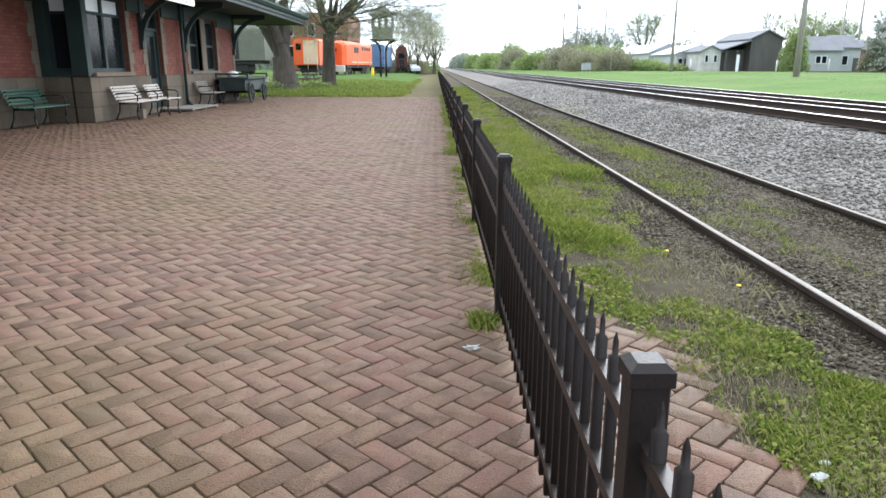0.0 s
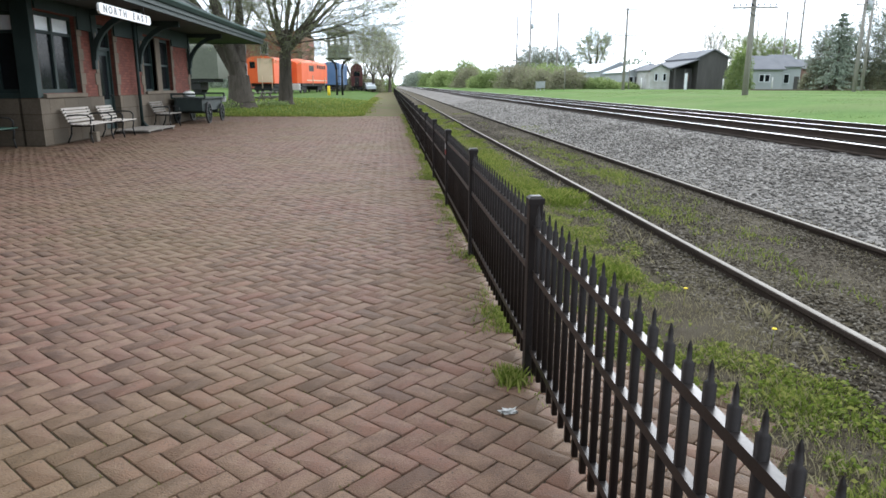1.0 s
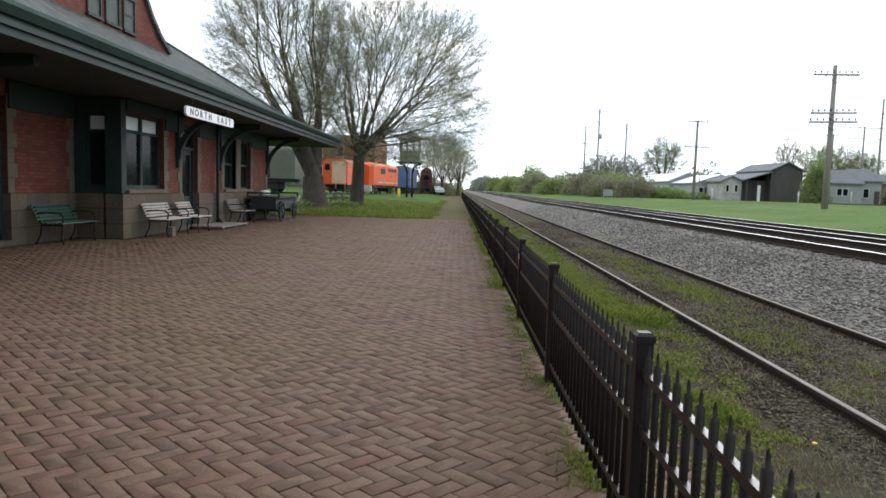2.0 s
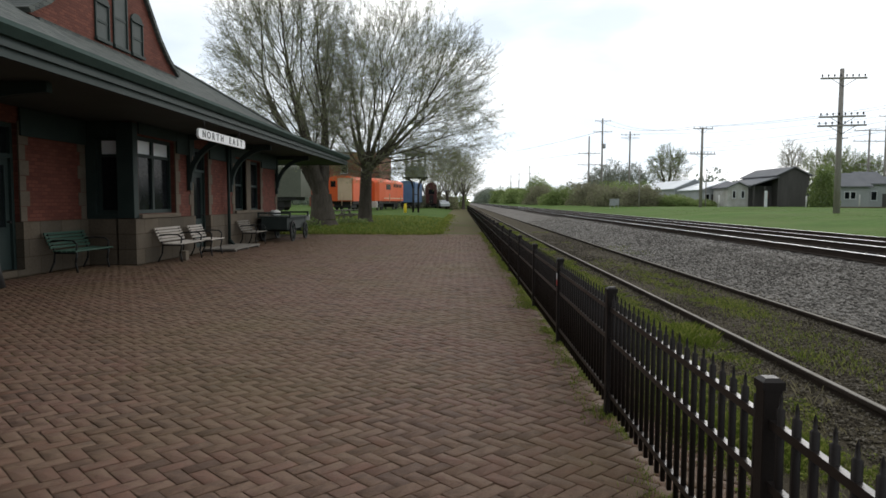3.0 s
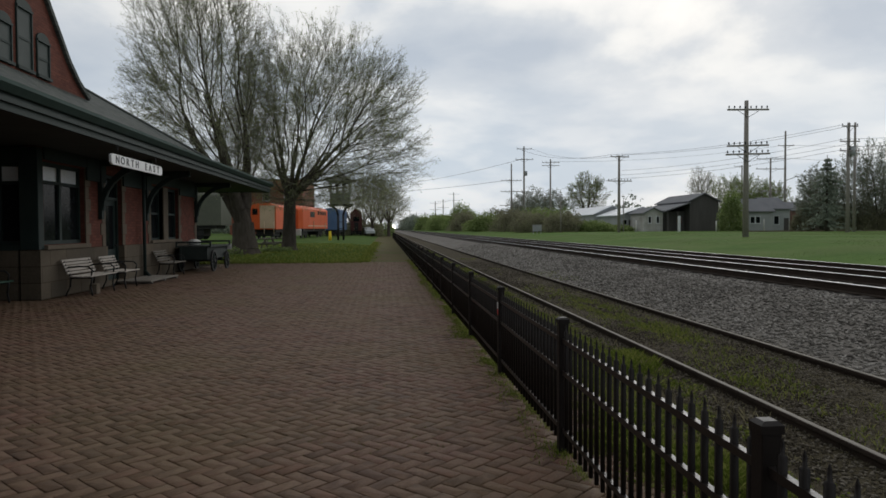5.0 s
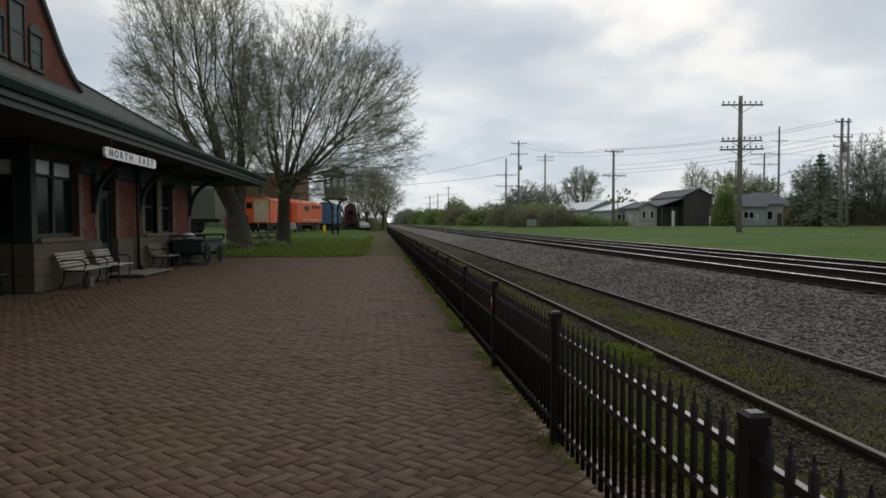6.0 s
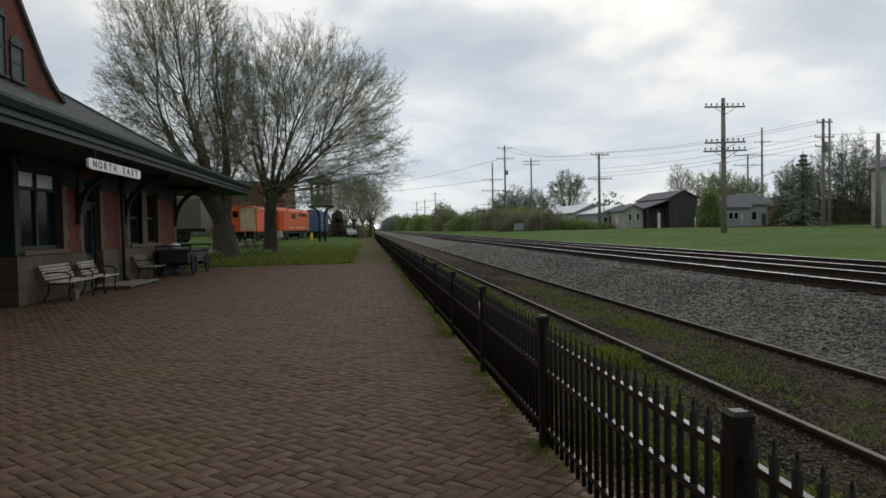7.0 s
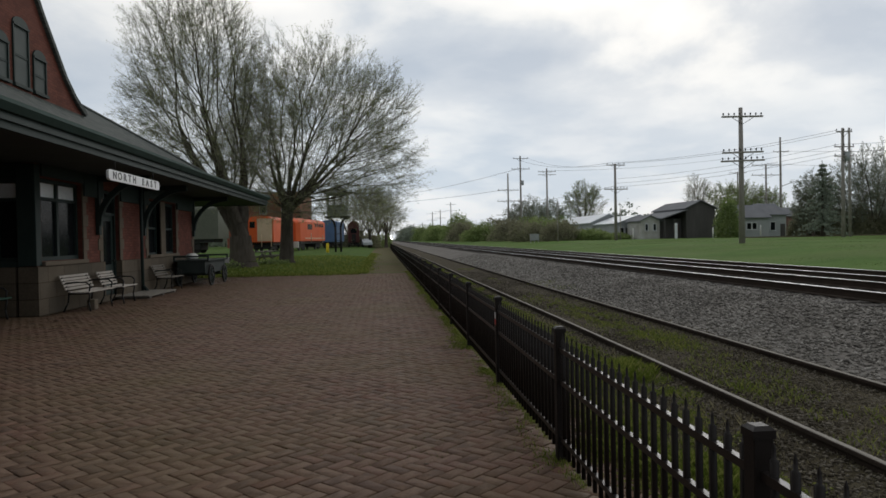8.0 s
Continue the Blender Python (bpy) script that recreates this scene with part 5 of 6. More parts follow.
wire((47.8, 70, 9.9), (95, 52, 12.0), 0.8)
wire((26.4, 150, 12.0), (-60, 330, 24), 4, 0.035)
wire((29.2, 150, 16.6), (-40, 400, 30), 5, 0.035)
wire((26.4, 150, 9.6), (29.8, 90, 8.1), 0.8)
wire((37.5, 160, 17.0), (77.0, 130, 17.4), 1.0, 0.02)
wire((77.0, 130, 17.4), (140, 110, 19.0), 1.5, 0.02)
wire((68.2, 120, 14.0), (140, 118, 15.0), 1.5, 0.02)


# ---------------------------------------------------------------- far buildings
def house(name, x0, x1, y0, y1, zw, zr, wall, roof, label, ridge="x", wins=(), doors=(), over=0.35, category="house"):
    g = ground_z((x0 + x1) / 2, y0) if x0 > 0 else 0.0
    h = thing(name, ((x0 + x1) / 2, (y0 + y1) / 2, g), label, category)
    a, b = (x1 - x0) / 2, (y1 - y0) / 2
    zw, zr = zw - g, zr - g
    for nm, bx in (("front_wall", (-a, a, -b, -b + 0.2, -0.2, zw)), ("back_wall", (-a, a, b - 0.2, b, -0.2, zw)), ("side_wall", (-a, -a + 0.2, -b + 0.2, b - 0.2, -0.2, zw)), ("side_wall", (a - 0.2, a, -b + 0.2, b - 0.2, -0.2, zw))):
        part(nm, boxes(bx), wall, h)
    bm = bmesh.new()
    if ridge == "x":
        prism(bm, [(-b, zw), (0, zr), (b, zw)], "x", -a, -a + 0.15)
        part("gable", bm, wall, h)
        bm = bmesh.new()
        prism(bm, [(-b, zw), (0, zr), (b, zw)], "x", a - 0.15, a)
        part("gable", bm, wall, h)
        bm = bmesh.new()
        k = (zr - zw) / b
        prism(bm, [(-b - over, zw - k * over), (0, zr), (b + over, zw - k * over), (b + over, zw - k * over + 0.15), (0, zr + 0.17), (-b - over, zw - k * over + 0.15)], "x", -a - over, a + over)
    else:
        prism(bm, [(-a, zw), (0, zr), (a, zw)], "y", -b, -b + 0.15)
        part("gable", bm, wall, h)
        bm = bmesh.new()
        prism(bm, [(-a, zw), (0, zr), (a, zw)], "y", b - 0.15, b)
        part("gable", bm, wall, h)
        bm = bmesh.new()
        k = (zr - zw) / a
        prism(bm, [(-a - over, zw - k * over), (0, zr), (a + over, zw - k * over), (a + over, zw - k * over + 0.15), (0, zr + 0.17), (-a - over, zw - k * over + 0.15)], "y", -b - over, b + over)
    part("roof", bm, roof, h)
    for wx, wz, ww, wh in wins:
        w_ = part("window", boxes((wx - ww / 2 - 0.08, wx - ww / 2, -b - 0.06, -b - 0.002, wz, wz + wh), (wx + ww / 2, wx + ww / 2 + 0.08, -b - 0.06, -b - 0.002, wz, wz + wh), (wx - ww / 2 - 0.08, wx + ww / 2 + 0.08, -b - 0.07, -b - 0.002, wz + wh, wz + wh + 0.1), (wx - ww / 2 - 0.08, wx + ww / 2 + 0.08, -b - 0.09, -b - 0.002, wz - 0.1, wz)), "siding_white", h)
        part("pane", boxes((wx - ww / 2, wx + ww / 2, -b - 0.02, -b - 0.004, wz, wz + wh)), "glass_dark", w_)
    for dx, dw, dh in doors:
        part("door", boxes((dx - dw / 2, dx + dw / 2, -b - 0.04, -b - 0.003, -0.1, dh)), "barn_dark", h, "dark door")
    return h


house("shed", 37.2, 44.0, 125, 156, 3.9, 5.4, "siding_grey", "metal_roof", "long low grey shed with a pale metal roof", ridge="y", wins=((-1.6, 1.0, 1.2, 0.8), (1.0, 1.0, 1.2, 0.8)), category="shed")
house("shed", 37.7, 45.0, 112, 124, 3.5, 4.75, "siding_grey", "metal_roof", "low grey shed with a pale metal roof and an open bay", ridge="y", doors=((-1.2, 2.2, 1.9),), wins=((-3.0, 1.1, 0.7, 0.8), (1.0, 1.1, 0.9, 0.8)), category="shed")
house("cottage", 39.0, 42.0, 105, 111, 3.7, 4.4, "siding_pale", "roof_grey", "small weathered white boarded cottage beside the barn", ridge="y", wins=((-0.6, 1.3, 0.4, 1.0), (0.7, 1.3, 0.4, 1.0)))
barn = house("barn", 45.9, 50.5, 104, 117, 5.5, 6.6, "barn_dark", "roof_grey", "dark weathered barn with a lean-to and a grey roof", ridge="y", doors=((-0.2, 2.6, 3.0),), category="barn")
bm = bmesh.new()
prism(bm, [(-6.3, 3.05), (-2.25, 4.35), (-2.25, 4.50), (-6.3, 3.20)], "y", -6.9, 6.5)
part("lean_to_roof", bm, "roof_grey", barn, "grey lean-to roof")
part("lean_to_wall", boxes((-5.9, -2.31, -4.6, -4.4, -0.1, 3.10)), "barn_dark", barn)
for x in (-5.8, -4.2):
    part("lean_to_post", boxes((x - 0.11, x + 0.11, -6.6, -6.38, -0.1, 3.0)), "barn_dark", barn)
part("lean_to_window", boxes((-3.6, -2.8, -4.66, -4.61, 1.2, 2.2)), "far_brick", barn)
ob = part("barn_post", boxes((-0.16, 0.16, -0.16, 0.16, -0.1, 2.3), bevel=0.01), "siding_white")
ob.location = (42.9, 101.0, 0.84)
tagged(ob, "white post standing before the dark barn", "post")
house("house", 55.6, 60.5, 106, 114, 3.95, 5.9, "siding_grey", "roof_grey", "grey boarded house with a shingle roof", wins=((-0.9, 1.2, 0.7, 1.0), (0.0, 1.2, 0.7, 1.0)))
house("house", 61.4, 64.6, 108, 116, 4.4, 6.2, "siding_grey", "roof_grey", "narrow grey house with a white bay window", wins=((-0.7, 1.0, 0.8, 1.3),), doors=((1.0, 0.8, 2.0),))
house("house", 67.4, 71.0, 112, 120, 4.2, 5.6, "far_brick", "roof_grey", "low reddish brick house among brush", wins=((-0.9, 1.0, 0.8, 1.2), (0.9, 1.0, 0.8, 1.2)))
house("shed", 71.2, 75.5, 113, 120, 4.2, 5.3, "siding_white", "metal_roof", "white boarded shed behind brush", wins=((0, 1.1, 0.8, 1.0),), category="shed")
house("house", 53.0, 63.0, 60, 69.5, 7.0, 9.6, "siding_pale", "roof_grey", "tall weathered white house beyond the meadow", ridge="y", wins=((-3.0, 1.1, 0.9, 1.6), (0.0, 1.1, 0.9, 1.6), (-3.0, 3.9, 0.9, 1.5), (0.0, 3.9, 0.9, 1.5)))
for x, y, h in ((34.0, 95, 1.6), (45.7, 95, 1.5), (52.8, 95, 1.7)):
    ob = part("marker_post", tubes(((0, 0, -0.1), (0, 0, h), 0.09, 0.09, 8)), "white_paint")
    ob.location = (x, y, 0.84)
    tagged(ob, "short white marker post at the meadow's edge", "post", "marker posts")
for x, y in ((20.7, 100), (21.6, 101.5)):
    cb = thing("signal_case", (x, y, ground_z(x, y)), "silver trackside signal case on legs", "signal case", "signal cases")
    part("cabinet", boxes((-0.35, 0.35, -0.25, 0.25, 0.35, 1.25), bevel=0.02), "steel", cb)
    part("lid", boxes((-0.4, 0.4, -0.3, 0.3, 1.25, 1.31), bevel=0.01), "steel", cb)
    for lx in (-0.28, 0.28):
        part("leg", boxes((lx - 0.04, lx + 0.04, -0.04, 0.04, -0.1, 0.35)), "steel", cb)
kb = part("far_kerb", boxes((-22, 22, -0.15, 0.15, -0.1, 0.12), bevel=0.02), "quoin")
kb.location = (66, 84, 0.86)
tagged(kb, "low pale kerb along the far side of the meadow", "kerb", kind="structure")

factory = house("factory", -34.0, -18.7, 150, 175, 12.0, 12.6, "factory", "roof_grey", "tall red brick factory behind the trains", over=0.1, wins=((-4.5, 3.0, 1.4, 2.4), (0, 3.0, 1.4, 2.4), (4.5, 3.0, 1.4, 2.4), (-4.5, 7.5, 1.4, 2.4), (0, 7.5, 1.4, 2.4), (4.5, 7.5, 1.4, 2.4)), category="building")


# ---------------------------------------------------------------- museum trains beyond the lawn
def rolling_stock(name, x, y, rz, length, label, category, body, z0=1.15, z1=4.0, roof=0.45, width=3.0, belly="bogie", rounded=0.0, dz=0.0):
    """Body along local y, its near end at -length/2, with an arched roof, two bogies and wheels."""
    t = thing(name, (x, y, lawn_z(x, y) + dz), label, category, rz=rz)
    w = width / 2
    sec = [(-w, z0), (-w, z1)] + [(w * cos(a) * 0.99, z1 + roof * sin(a)) for a in np.linspace(pi - 0.25, 0.25, 7)] + [(w, z1), (w, z0)]
    sec = [(float(a), float(b)) for a, b in sec]
    bm = bmesh.new()
    rows = []
    for f, s in ((0, 0.55 if rounded else 1), (0.25, 0.82 if rounded else 1), (1, 1.0)):
        yy = -length / 2 + f * (rounded or 0.01)
        rows.append([bm.verts.new((a * s, yy, z0 + (b - z0) * (0.74 + 0.26 * s if rounded else 1))) for a, b in sec])
    rows.append([bm.verts.new((a, length / 2, b)) for a, b in sec])
    n = len(sec)
    for r0, r1 in zip(rows, rows[1:]):
        for i in range(n):
            bm.faces.new((r0[i], r0[(i + 1) % n], r1[(i + 1) % n], r1[i]))
    bm.faces.new(rows[0][::-1])
    bm.faces.new(rows[-1])
    bmesh.ops.recalc_face_normals(bm, faces=bm.faces[:])
    part("body", bm, body, t)
    part("underframe", boxes((-w * 0.85, w * 0.85, -length / 2 + 0.6, length / 2 - 0.3, z0 - 0.35, z0 - 0.005)), belly, t)
    for yy in (-length * 0.32, length * 0.32):
        bg = part("bogie", boxes((-1.0, 1.0, yy - 1.5, yy + 1.5, 0.35, z0 - 0.36), bevel=0.05), belly, t)
        for ya in (yy - 1.0, yy + 1.0):
            for xs in (-0.78, 0.78):
                part("wheel", tubes(((xs - 0.07, ya, 0.46), (xs + 0.07, ya, 0.46), 0.46, 0.46, 16)), belly, bg)
    return t


loco = rolling_stock("locomotive", -11.9, 95, -6.5, 15.0, "bright orange diesel locomotive with a rounded nose", "locomotive", "orange", rounded=3.2, z0=1.2, z1=3.7, roof=0.5)
for k in range(5):
    part("window", boxes((1.502, 1.515, 0.8 + k * 1.15, 1.6 + k * 1.15, 3.1, 3.55)), "glass_dark", loco)
part("vent", boxes((1.502, 1.53, -3.8, -1.2, 2.7, 3.4)), "bogie", loco, "dark louvred vent")
part("stripe", boxes((1.502, 1.51, -5.2, 7.3, 1.5, 1.62)), "cream", loco, "cream stripe")
part("pilot", boxes((-1.2, 1.2, -7.75, -7.45, 0.35, 1.15), bevel=0.05), "white_paint", loco, "white painted pilot plate")
part("number_lamp", tubes(((0, -7.56, 3.0), (0, -7.45, 3.0), 0.2, 0.2, 12)), "iron", loco)
part("exhaust", boxes((-0.3, 0.3, -2.5, -1.9, 4.1, 4.55)), "bogie", loco)
part("roof_fan", tubes(((0, 3, 4.1), (0, 3, 4.4), 0.6, 0.6, 14)), "bogie", loco)
part("grab_rail", tubes(((1.56, -2.0, 1.0), (1.56, -2.0, 2.2), 0.05, 0.05, 6)), "cream", loco, "cream handrail")
part("grab_rail", tubes(((1.56, 5.6, 0.9), (1.56, 5.6, 2.0), 0.05, 0.05, 6)), "cream", loco, "cream handrail")

car = rolling_stock("diesel_switcher", -14.4, 86.0, -6, 11.5, "orange switching locomotive with a cream end panel", "locomotive", "orange", z0=1.15, z1=3.7, roof=0.45)
part("end_panel", boxes((-0.35, 1.35, -5.80, -5.77, 1.25, 3.85), bevel=0.01), "cream", car, "cream painted end panel")
part("end_window", boxes((-1.2, -0.6, -5.79, -5.765, 2.8, 3.5)), "glass_dark", car)
part("end_rail", tubes(((0.2, -6.0, 0.6), (0.2, -6.0, 2.0), 0.05, 0.05, 6), ((1.3, -6.0, 0.6), (1.3, -6.0, 2.0), 0.05, 0.05, 6)), "cream", car)
part("end_steps", boxes((-1.4, 1.4, -6.3, -5.8, 0.5, 0.6)), "bogie", car)

coach = rolling_stock("passenger_coach", -27.8, 76.5, 82, 20.0, "grey-green passenger coach with a dark door", "railway coach", "coach_grey", z0=1.5, z1=4.5, roof=0.75, dz=0.1)
for k in range(6):
    part("window", boxes((-1.515, -1.502, -2.5 + k * 1.9, -1.4 + k * 1.9, 2.9, 3.7)), "glass_dark", coach)
part("door", boxes((-1.52, -1.502, -7.2, -6.5, 1.6, 4.2)), "bogie", coach, "dark narrow door")
rolling_stock("blue_railcar", -9.2, 113, -4, 9.0, "blue railway car behind the lookout tower", "railway car", "blue", z0=1.0, z1=4.0, roof=0.4, width=2.6)
cab = rolling_stock("caboose", -6.4, 124, 4, 7.5, "dark maroon caboose with an arched roof", "railway car", "maroon", z0=0.9, z1=3.7, roof=0.9, width=1.9, dz=-0.1)
part("end_window", boxes((-0.5, 0.5, -3.78, -3.765, 2.5, 3.3)), "glass_dark", cab)
part("end_door", boxes((-0.35, 0.35, -3.785, -3.77, 0.95, 2.35)), "bogie", cab)

auto = thing("parked_car", (-4.1, 121.5, 0.3), "small pale grey car parked beyond the lawn", "car", rz=12)
bm = bmesh.new()
prism(bm, [(-1.9, 0.35), (-1.95, 0.8), (-1.1, 0.95), (-0.6, 1.4), (0.9, 1.42), (1.5, 0.98), (1.95, 0.85), (1.95, 0.35)], "x", -0.8, 0.8)
part("body", bm, "siding_white", auto)
part("window", boxes((-0.81, 0.81, -0.5, 0.8, 1.0, 1.33)), "glass_dark", auto)
for xs in (-0.75, 0.75):
    for ya in (-1.25, 1.25):
        part("wheel", tubes(((xs - 0.1, ya, 0.32), (xs + 0.1, ya, 0.32), 0.32, 0.32, 14)), "bogie", auto)

# lookout tower on curved posts
tower = thing("lookout_tower", (-5.85, 74, 0.30), "faded green crossing watchman's cabin on black curved posts", "tower")
CZ = 3.75
part("floor_plate", boxes((-1.3, 1.3, -1.2, 1.2, CZ - 0.15, CZ), bevel=0.02), "bogie", tower)
for nm, bx in (("front_wall", (-1.05, 1.05, -1.0, -0.9, CZ, CZ + 1.15)), ("back_wall", (-1.05, 1.05, 0.9, 1.0, CZ, CZ + 1.15)), ("side_wall", (-1.05, -0.95, -0.9, 0.9, CZ, CZ + 1.15)), ("side_wall", (0.95, 1.05, -0.9, 0.9, CZ, CZ + 1.15))):
    part(nm, boxes(bx), "tower_green", tower)
for x in (-1.0, -0.35, 0.35, 1.0):
    for y in (-0.95, 0.95):
        part("window_post", boxes((x - 0.07, x + 0.07, y - 0.06, y + 0.06, CZ + 1.15, CZ + 2.2)), "tower_green", tower)
for y in (-0.3, 0.3):
    for x in (-1.0, 1.0):
        part("window_post", boxes((x - 0.06, x + 0.06, y - 0.07, y + 0.07, CZ + 1.15, CZ + 2.2)), "tower_green", tower)
part("wall_head", boxes((-1.08, 1.08, -1.03, 1.03, CZ + 2.2, CZ + 2.42)), "tower_green", tower)
bm = bmesh.new()
lo = [bm.verts.new((a * 1.45, b * 1.4, CZ + 2.42)) for a, b in ((-1, -1), (1, -1), (1, 1), (-1, 1))]
hi = [bm.verts.new((a * 0.15, b * 0.15, CZ + 3.35)) for a, b in ((-1, -1), (1, -1), (1, 1), (-1, 1))]
for i in range(4):
    bm.faces.new((lo[i], lo[(i + 1) % 4], hi[(i + 1) % 4], hi[i]))
bm.faces.new(hi)
bm.faces.new(lo[::-1])
part("roof", bm, "roof_grey", tower)
for s in (-1, 1):
    bm = bmesh.new()
    curve = [(s * 0.28, 0, -0.1), (s * 0.28, 0, 2.6), (s * 0.42, 0, 3.2), (s * 0.75, 0, 3.5), (s * 1.15, 0, CZ - 0.15)]
    for a, b in zip(curve, curve[1:]):
        tube(bm, a, b, 0.11, 0.11, 8)
    part("post", bm, "iron", tower, "black curved steel post")
for z in (0.5, 1.2, 1.9):
    part("rung", tubes(((0.28, -0.05, z), (-0.28, -0.05, z), 0.03, 0.03, 5)), "iron", tower)
hyd = part("yellow_bollard", tubes(((0, 0, -0.1), (0, 0, 0.85), 0.16, 0.14, 10), ((0, 0, 0.85), (0, 0, 0.95), 0.17, 0.08, 10)), "flower")
hyd.location = (-6.9, 73, 0.3)
tagged(hyd, "squat yellow bollard beside the tower post", "bollard")


def picnic_table(x, y, rz):
    t = thing("picnic_table", (x, y, lawn_z(x, y)), "weathered wooden picnic table on the lawn", "table", "picnic tables", rz=rz)
    for k in range(5):
        part("top_board", boxes((-0.38 + k * 0.155, -0.235 + k * 0.155, -0.9, 0.9, 0.72, 0.76)), "grey_wood", t)
    for s in (-1, 1):
        for k in range(2):
            part("seat_board", boxes((s * 0.62 - 0.13 + k * 0.135, s * 0.62 - 0.005 + k * 0.135, -0.9, 0.9, 0.42, 0.46)), "grey_wood", t)
        part("leg_frame", tubes(((-0.65, s * 0.65, 0), (-0.25, s * 0.65, 0.72), 0.05, 0.05, 6), ((0.65, s * 0.65, 0), (0.25, s * 0.65, 0.72), 0.05, 0.05, 6), ((-0.75, s * 0.65, 0.39), (0.75, s * 0.65, 0.39), 0.05, 0.05, 6)), "grey_wood", t)


picnic_table(-9.4, 48.5, 35)
picnic_table(-8.8, 50.5, 70)

# distant train with its headlights lit
train = thing("distant_train", (7.13, 700, 0.40), "far approaching locomotive with lit headlights", "locomotive")
bm = bmesh.new()
prism(bm, [(-1.5, 0.6), (-1.5, 3.9), (-1.1, 4.6), (1.1, 4.6), (1.5, 3.9), (1.5, 0.6)], "y", 0.0, 20)
part("body", bm, "bogie", train)
part("windscreen", boxes((-1.2, 1.2, -0.03, -0.005, 3.2, 3.9)), "glass_dark", train)
for x in (-0.9, 0.9):
    part("headlight", tubes(((x, -0.15, 1.9), (x, -0.02, 1.9), 0.55, 0.55, 12)), "headlight", train, "bright lit headlight")
part("headlight", tubes(((0, -0.15, 4.15), (0, -0.02, 4.15), 0.6, 0.6, 12)), "headlight", train, "bright lit headlight")
for y in (2.5, 16):
    part("bogie", boxes((-1.0, 1.0, y - 1.5, y + 1.5, 0.13, 0.59)), "bogie", train)


# ---------------------------------------------------------------- grass, weeds and small litter
def blades(name, pts, h, w, mat, label):
    pts = np.asarray(pts, np.float64)
    n = len(pts)
    a = nrg.uniform(0, 2 * pi, n)
    hh = h * nrg.uniform(0.4, 1.5, n) if np.isscalar(h) else np.asarray(h) * nrg.uniform(0.5, 1.4, n)
    ww = w * nrg.uniform(0.6, 1.4, n)
    side = np.stack([np.cos(a), np.sin(a), np.zeros(n)], 1) * ww[:, None]
    lean = np.stack([np.cos(a + 1.6), np.sin(a + 1.6), np.zeros(n)], 1) * (hh * nrg.uniform(0.1, 0.9, n))[:, None]
    up = np.stack([np.zeros(n), np.zeros(n), hh], 1)
    V = np.stack([pts - side, pts + side, pts + side * 0.7 + lean * 0.35 + up * 0.6, pts + lean + up], 1).reshape(-1, 3)
    q = np.array([(0, 1, 2), (0, 2, 3)])
    F = (q[None] + 4 * np.arange(n)[:, None, None]).reshape(-1, 3)
    return tagged(from_arrays(name, V, F, mat), label, "grass", kind="stuff")


pts, hs = [], []
while len(pts) < 230000:
    y = -0.5 + 48 * rng.random() ** 2.1 if rng.random() > 0.07 else rng.uniform(-7, -0.4)
    x = rng.uniform(0.12, 1.72)
    bare = 0.95 if y < 2.1 else 0.95 - 0.9 * (y - 2.1) if y < 2.5 else 0.50 - 0.03 * min(y - 2.5, 9)
    dens = noise.noise((x * 1.5 + 7, y * 0.75, 0.3)) * 1.0 + 0.75 * noise.noise((x * 5, y * 4, 2.2)) + 0.47 - 3.2 * max(0, bare - x) - 2.4 * max(0, x - 1.42 - 0.22 * noise.noise((y * 0.8, 5, 5)))
    dens -= 0.13 * smooth01((4.5 - y) / 2.5)
    dens -= 0.46 * smooth01(0.5 + 2.2 * noise.noise((x * 2.3 + 3, y * 1.9, 4.4))) * smooth01((7 - y) / 4)
    dens -= 0.35 * math.exp(-((x - 1.2) / 0.16) ** 2 - ((y - 3.35) / 0.15) ** 2)
    if rng.random() > smooth01(dens * 2.0 + 0.25):
        continue
    pts.append((x, y, ground_z(x, y) - 0.005))
    hs.append(0.016 + 0.028 * smooth01(dens) + 0.050 * smooth01((noise.noise((x * 0.9, y * 0.6, 9)) - 0.2) * 3))
pick = [p for p in pts if rng.random() < (0.20 if p[1] < 6 else 0.12)]
tagged(quads("clover_leaves", np.array(pick) + (0, 0, 0.024), 0.0125, "blade", flat=0.7), "small round clover leaves in the grass strip", "weeds", kind="stuff")
blades("grass_strip", pts, hs, 0.0017, "blade", "patchy green grass and weeds between fence and siding")
pts = []
while len(pts) < 3500:
    y, x = 0.2 + 34 * rng.random() ** 1.5, rng.uniform(1.9, 4.2)
    if noise.noise((x * 1.1, y * 0.45, 5.5)) + 0.4 * noise.noise((x * 3.5, y * 2.2, 1.1)) < 0.52 + 0.12 * (x > 2.7) + 0.10 * smooth01((6 - y) / 4):
        continue
    pts.append((x, y, ground_z(x, y)))
# thicker tufts between the rails
for cx, cy, rx, ry, n in ((2.65, 12.8, 0.22, 0.9, 2200), (2.68, 9.7, 0.24, 0.8, 2600), (2.45, 11.3, 0.20, 0.6, 900), (2.21, 6.6, 0.10, 0.25, 350), (2.75, 5.3, 0.12, 0.2, 300), (2.5, 15.5, 0.25, 1.2, 1500)):
    for k in range(n):
        x, y = cx + rng.gauss(0, rx), cy + rng.gauss(0, ry)
        if 1.9 < x < 3.15 and noise.noise((x * 4, y * 2.5, 7.0)) > -0.15:
            pts.append((x, y, ground_z(x, y)))
blades("siding_weeds", pts, 0.038, 0.0028, "blade", "low green weeds growing in the siding gravel")
pts = [(rng.uniform(0.75, 1.45), 0.8 + 20 * rng.random() ** 1.5, -0.004) for k in range(17000)]
pts = [p for p in pts if noise.noise((p[0] * 2.2, p[1] * 1.3, 6.0)) > -0.1]
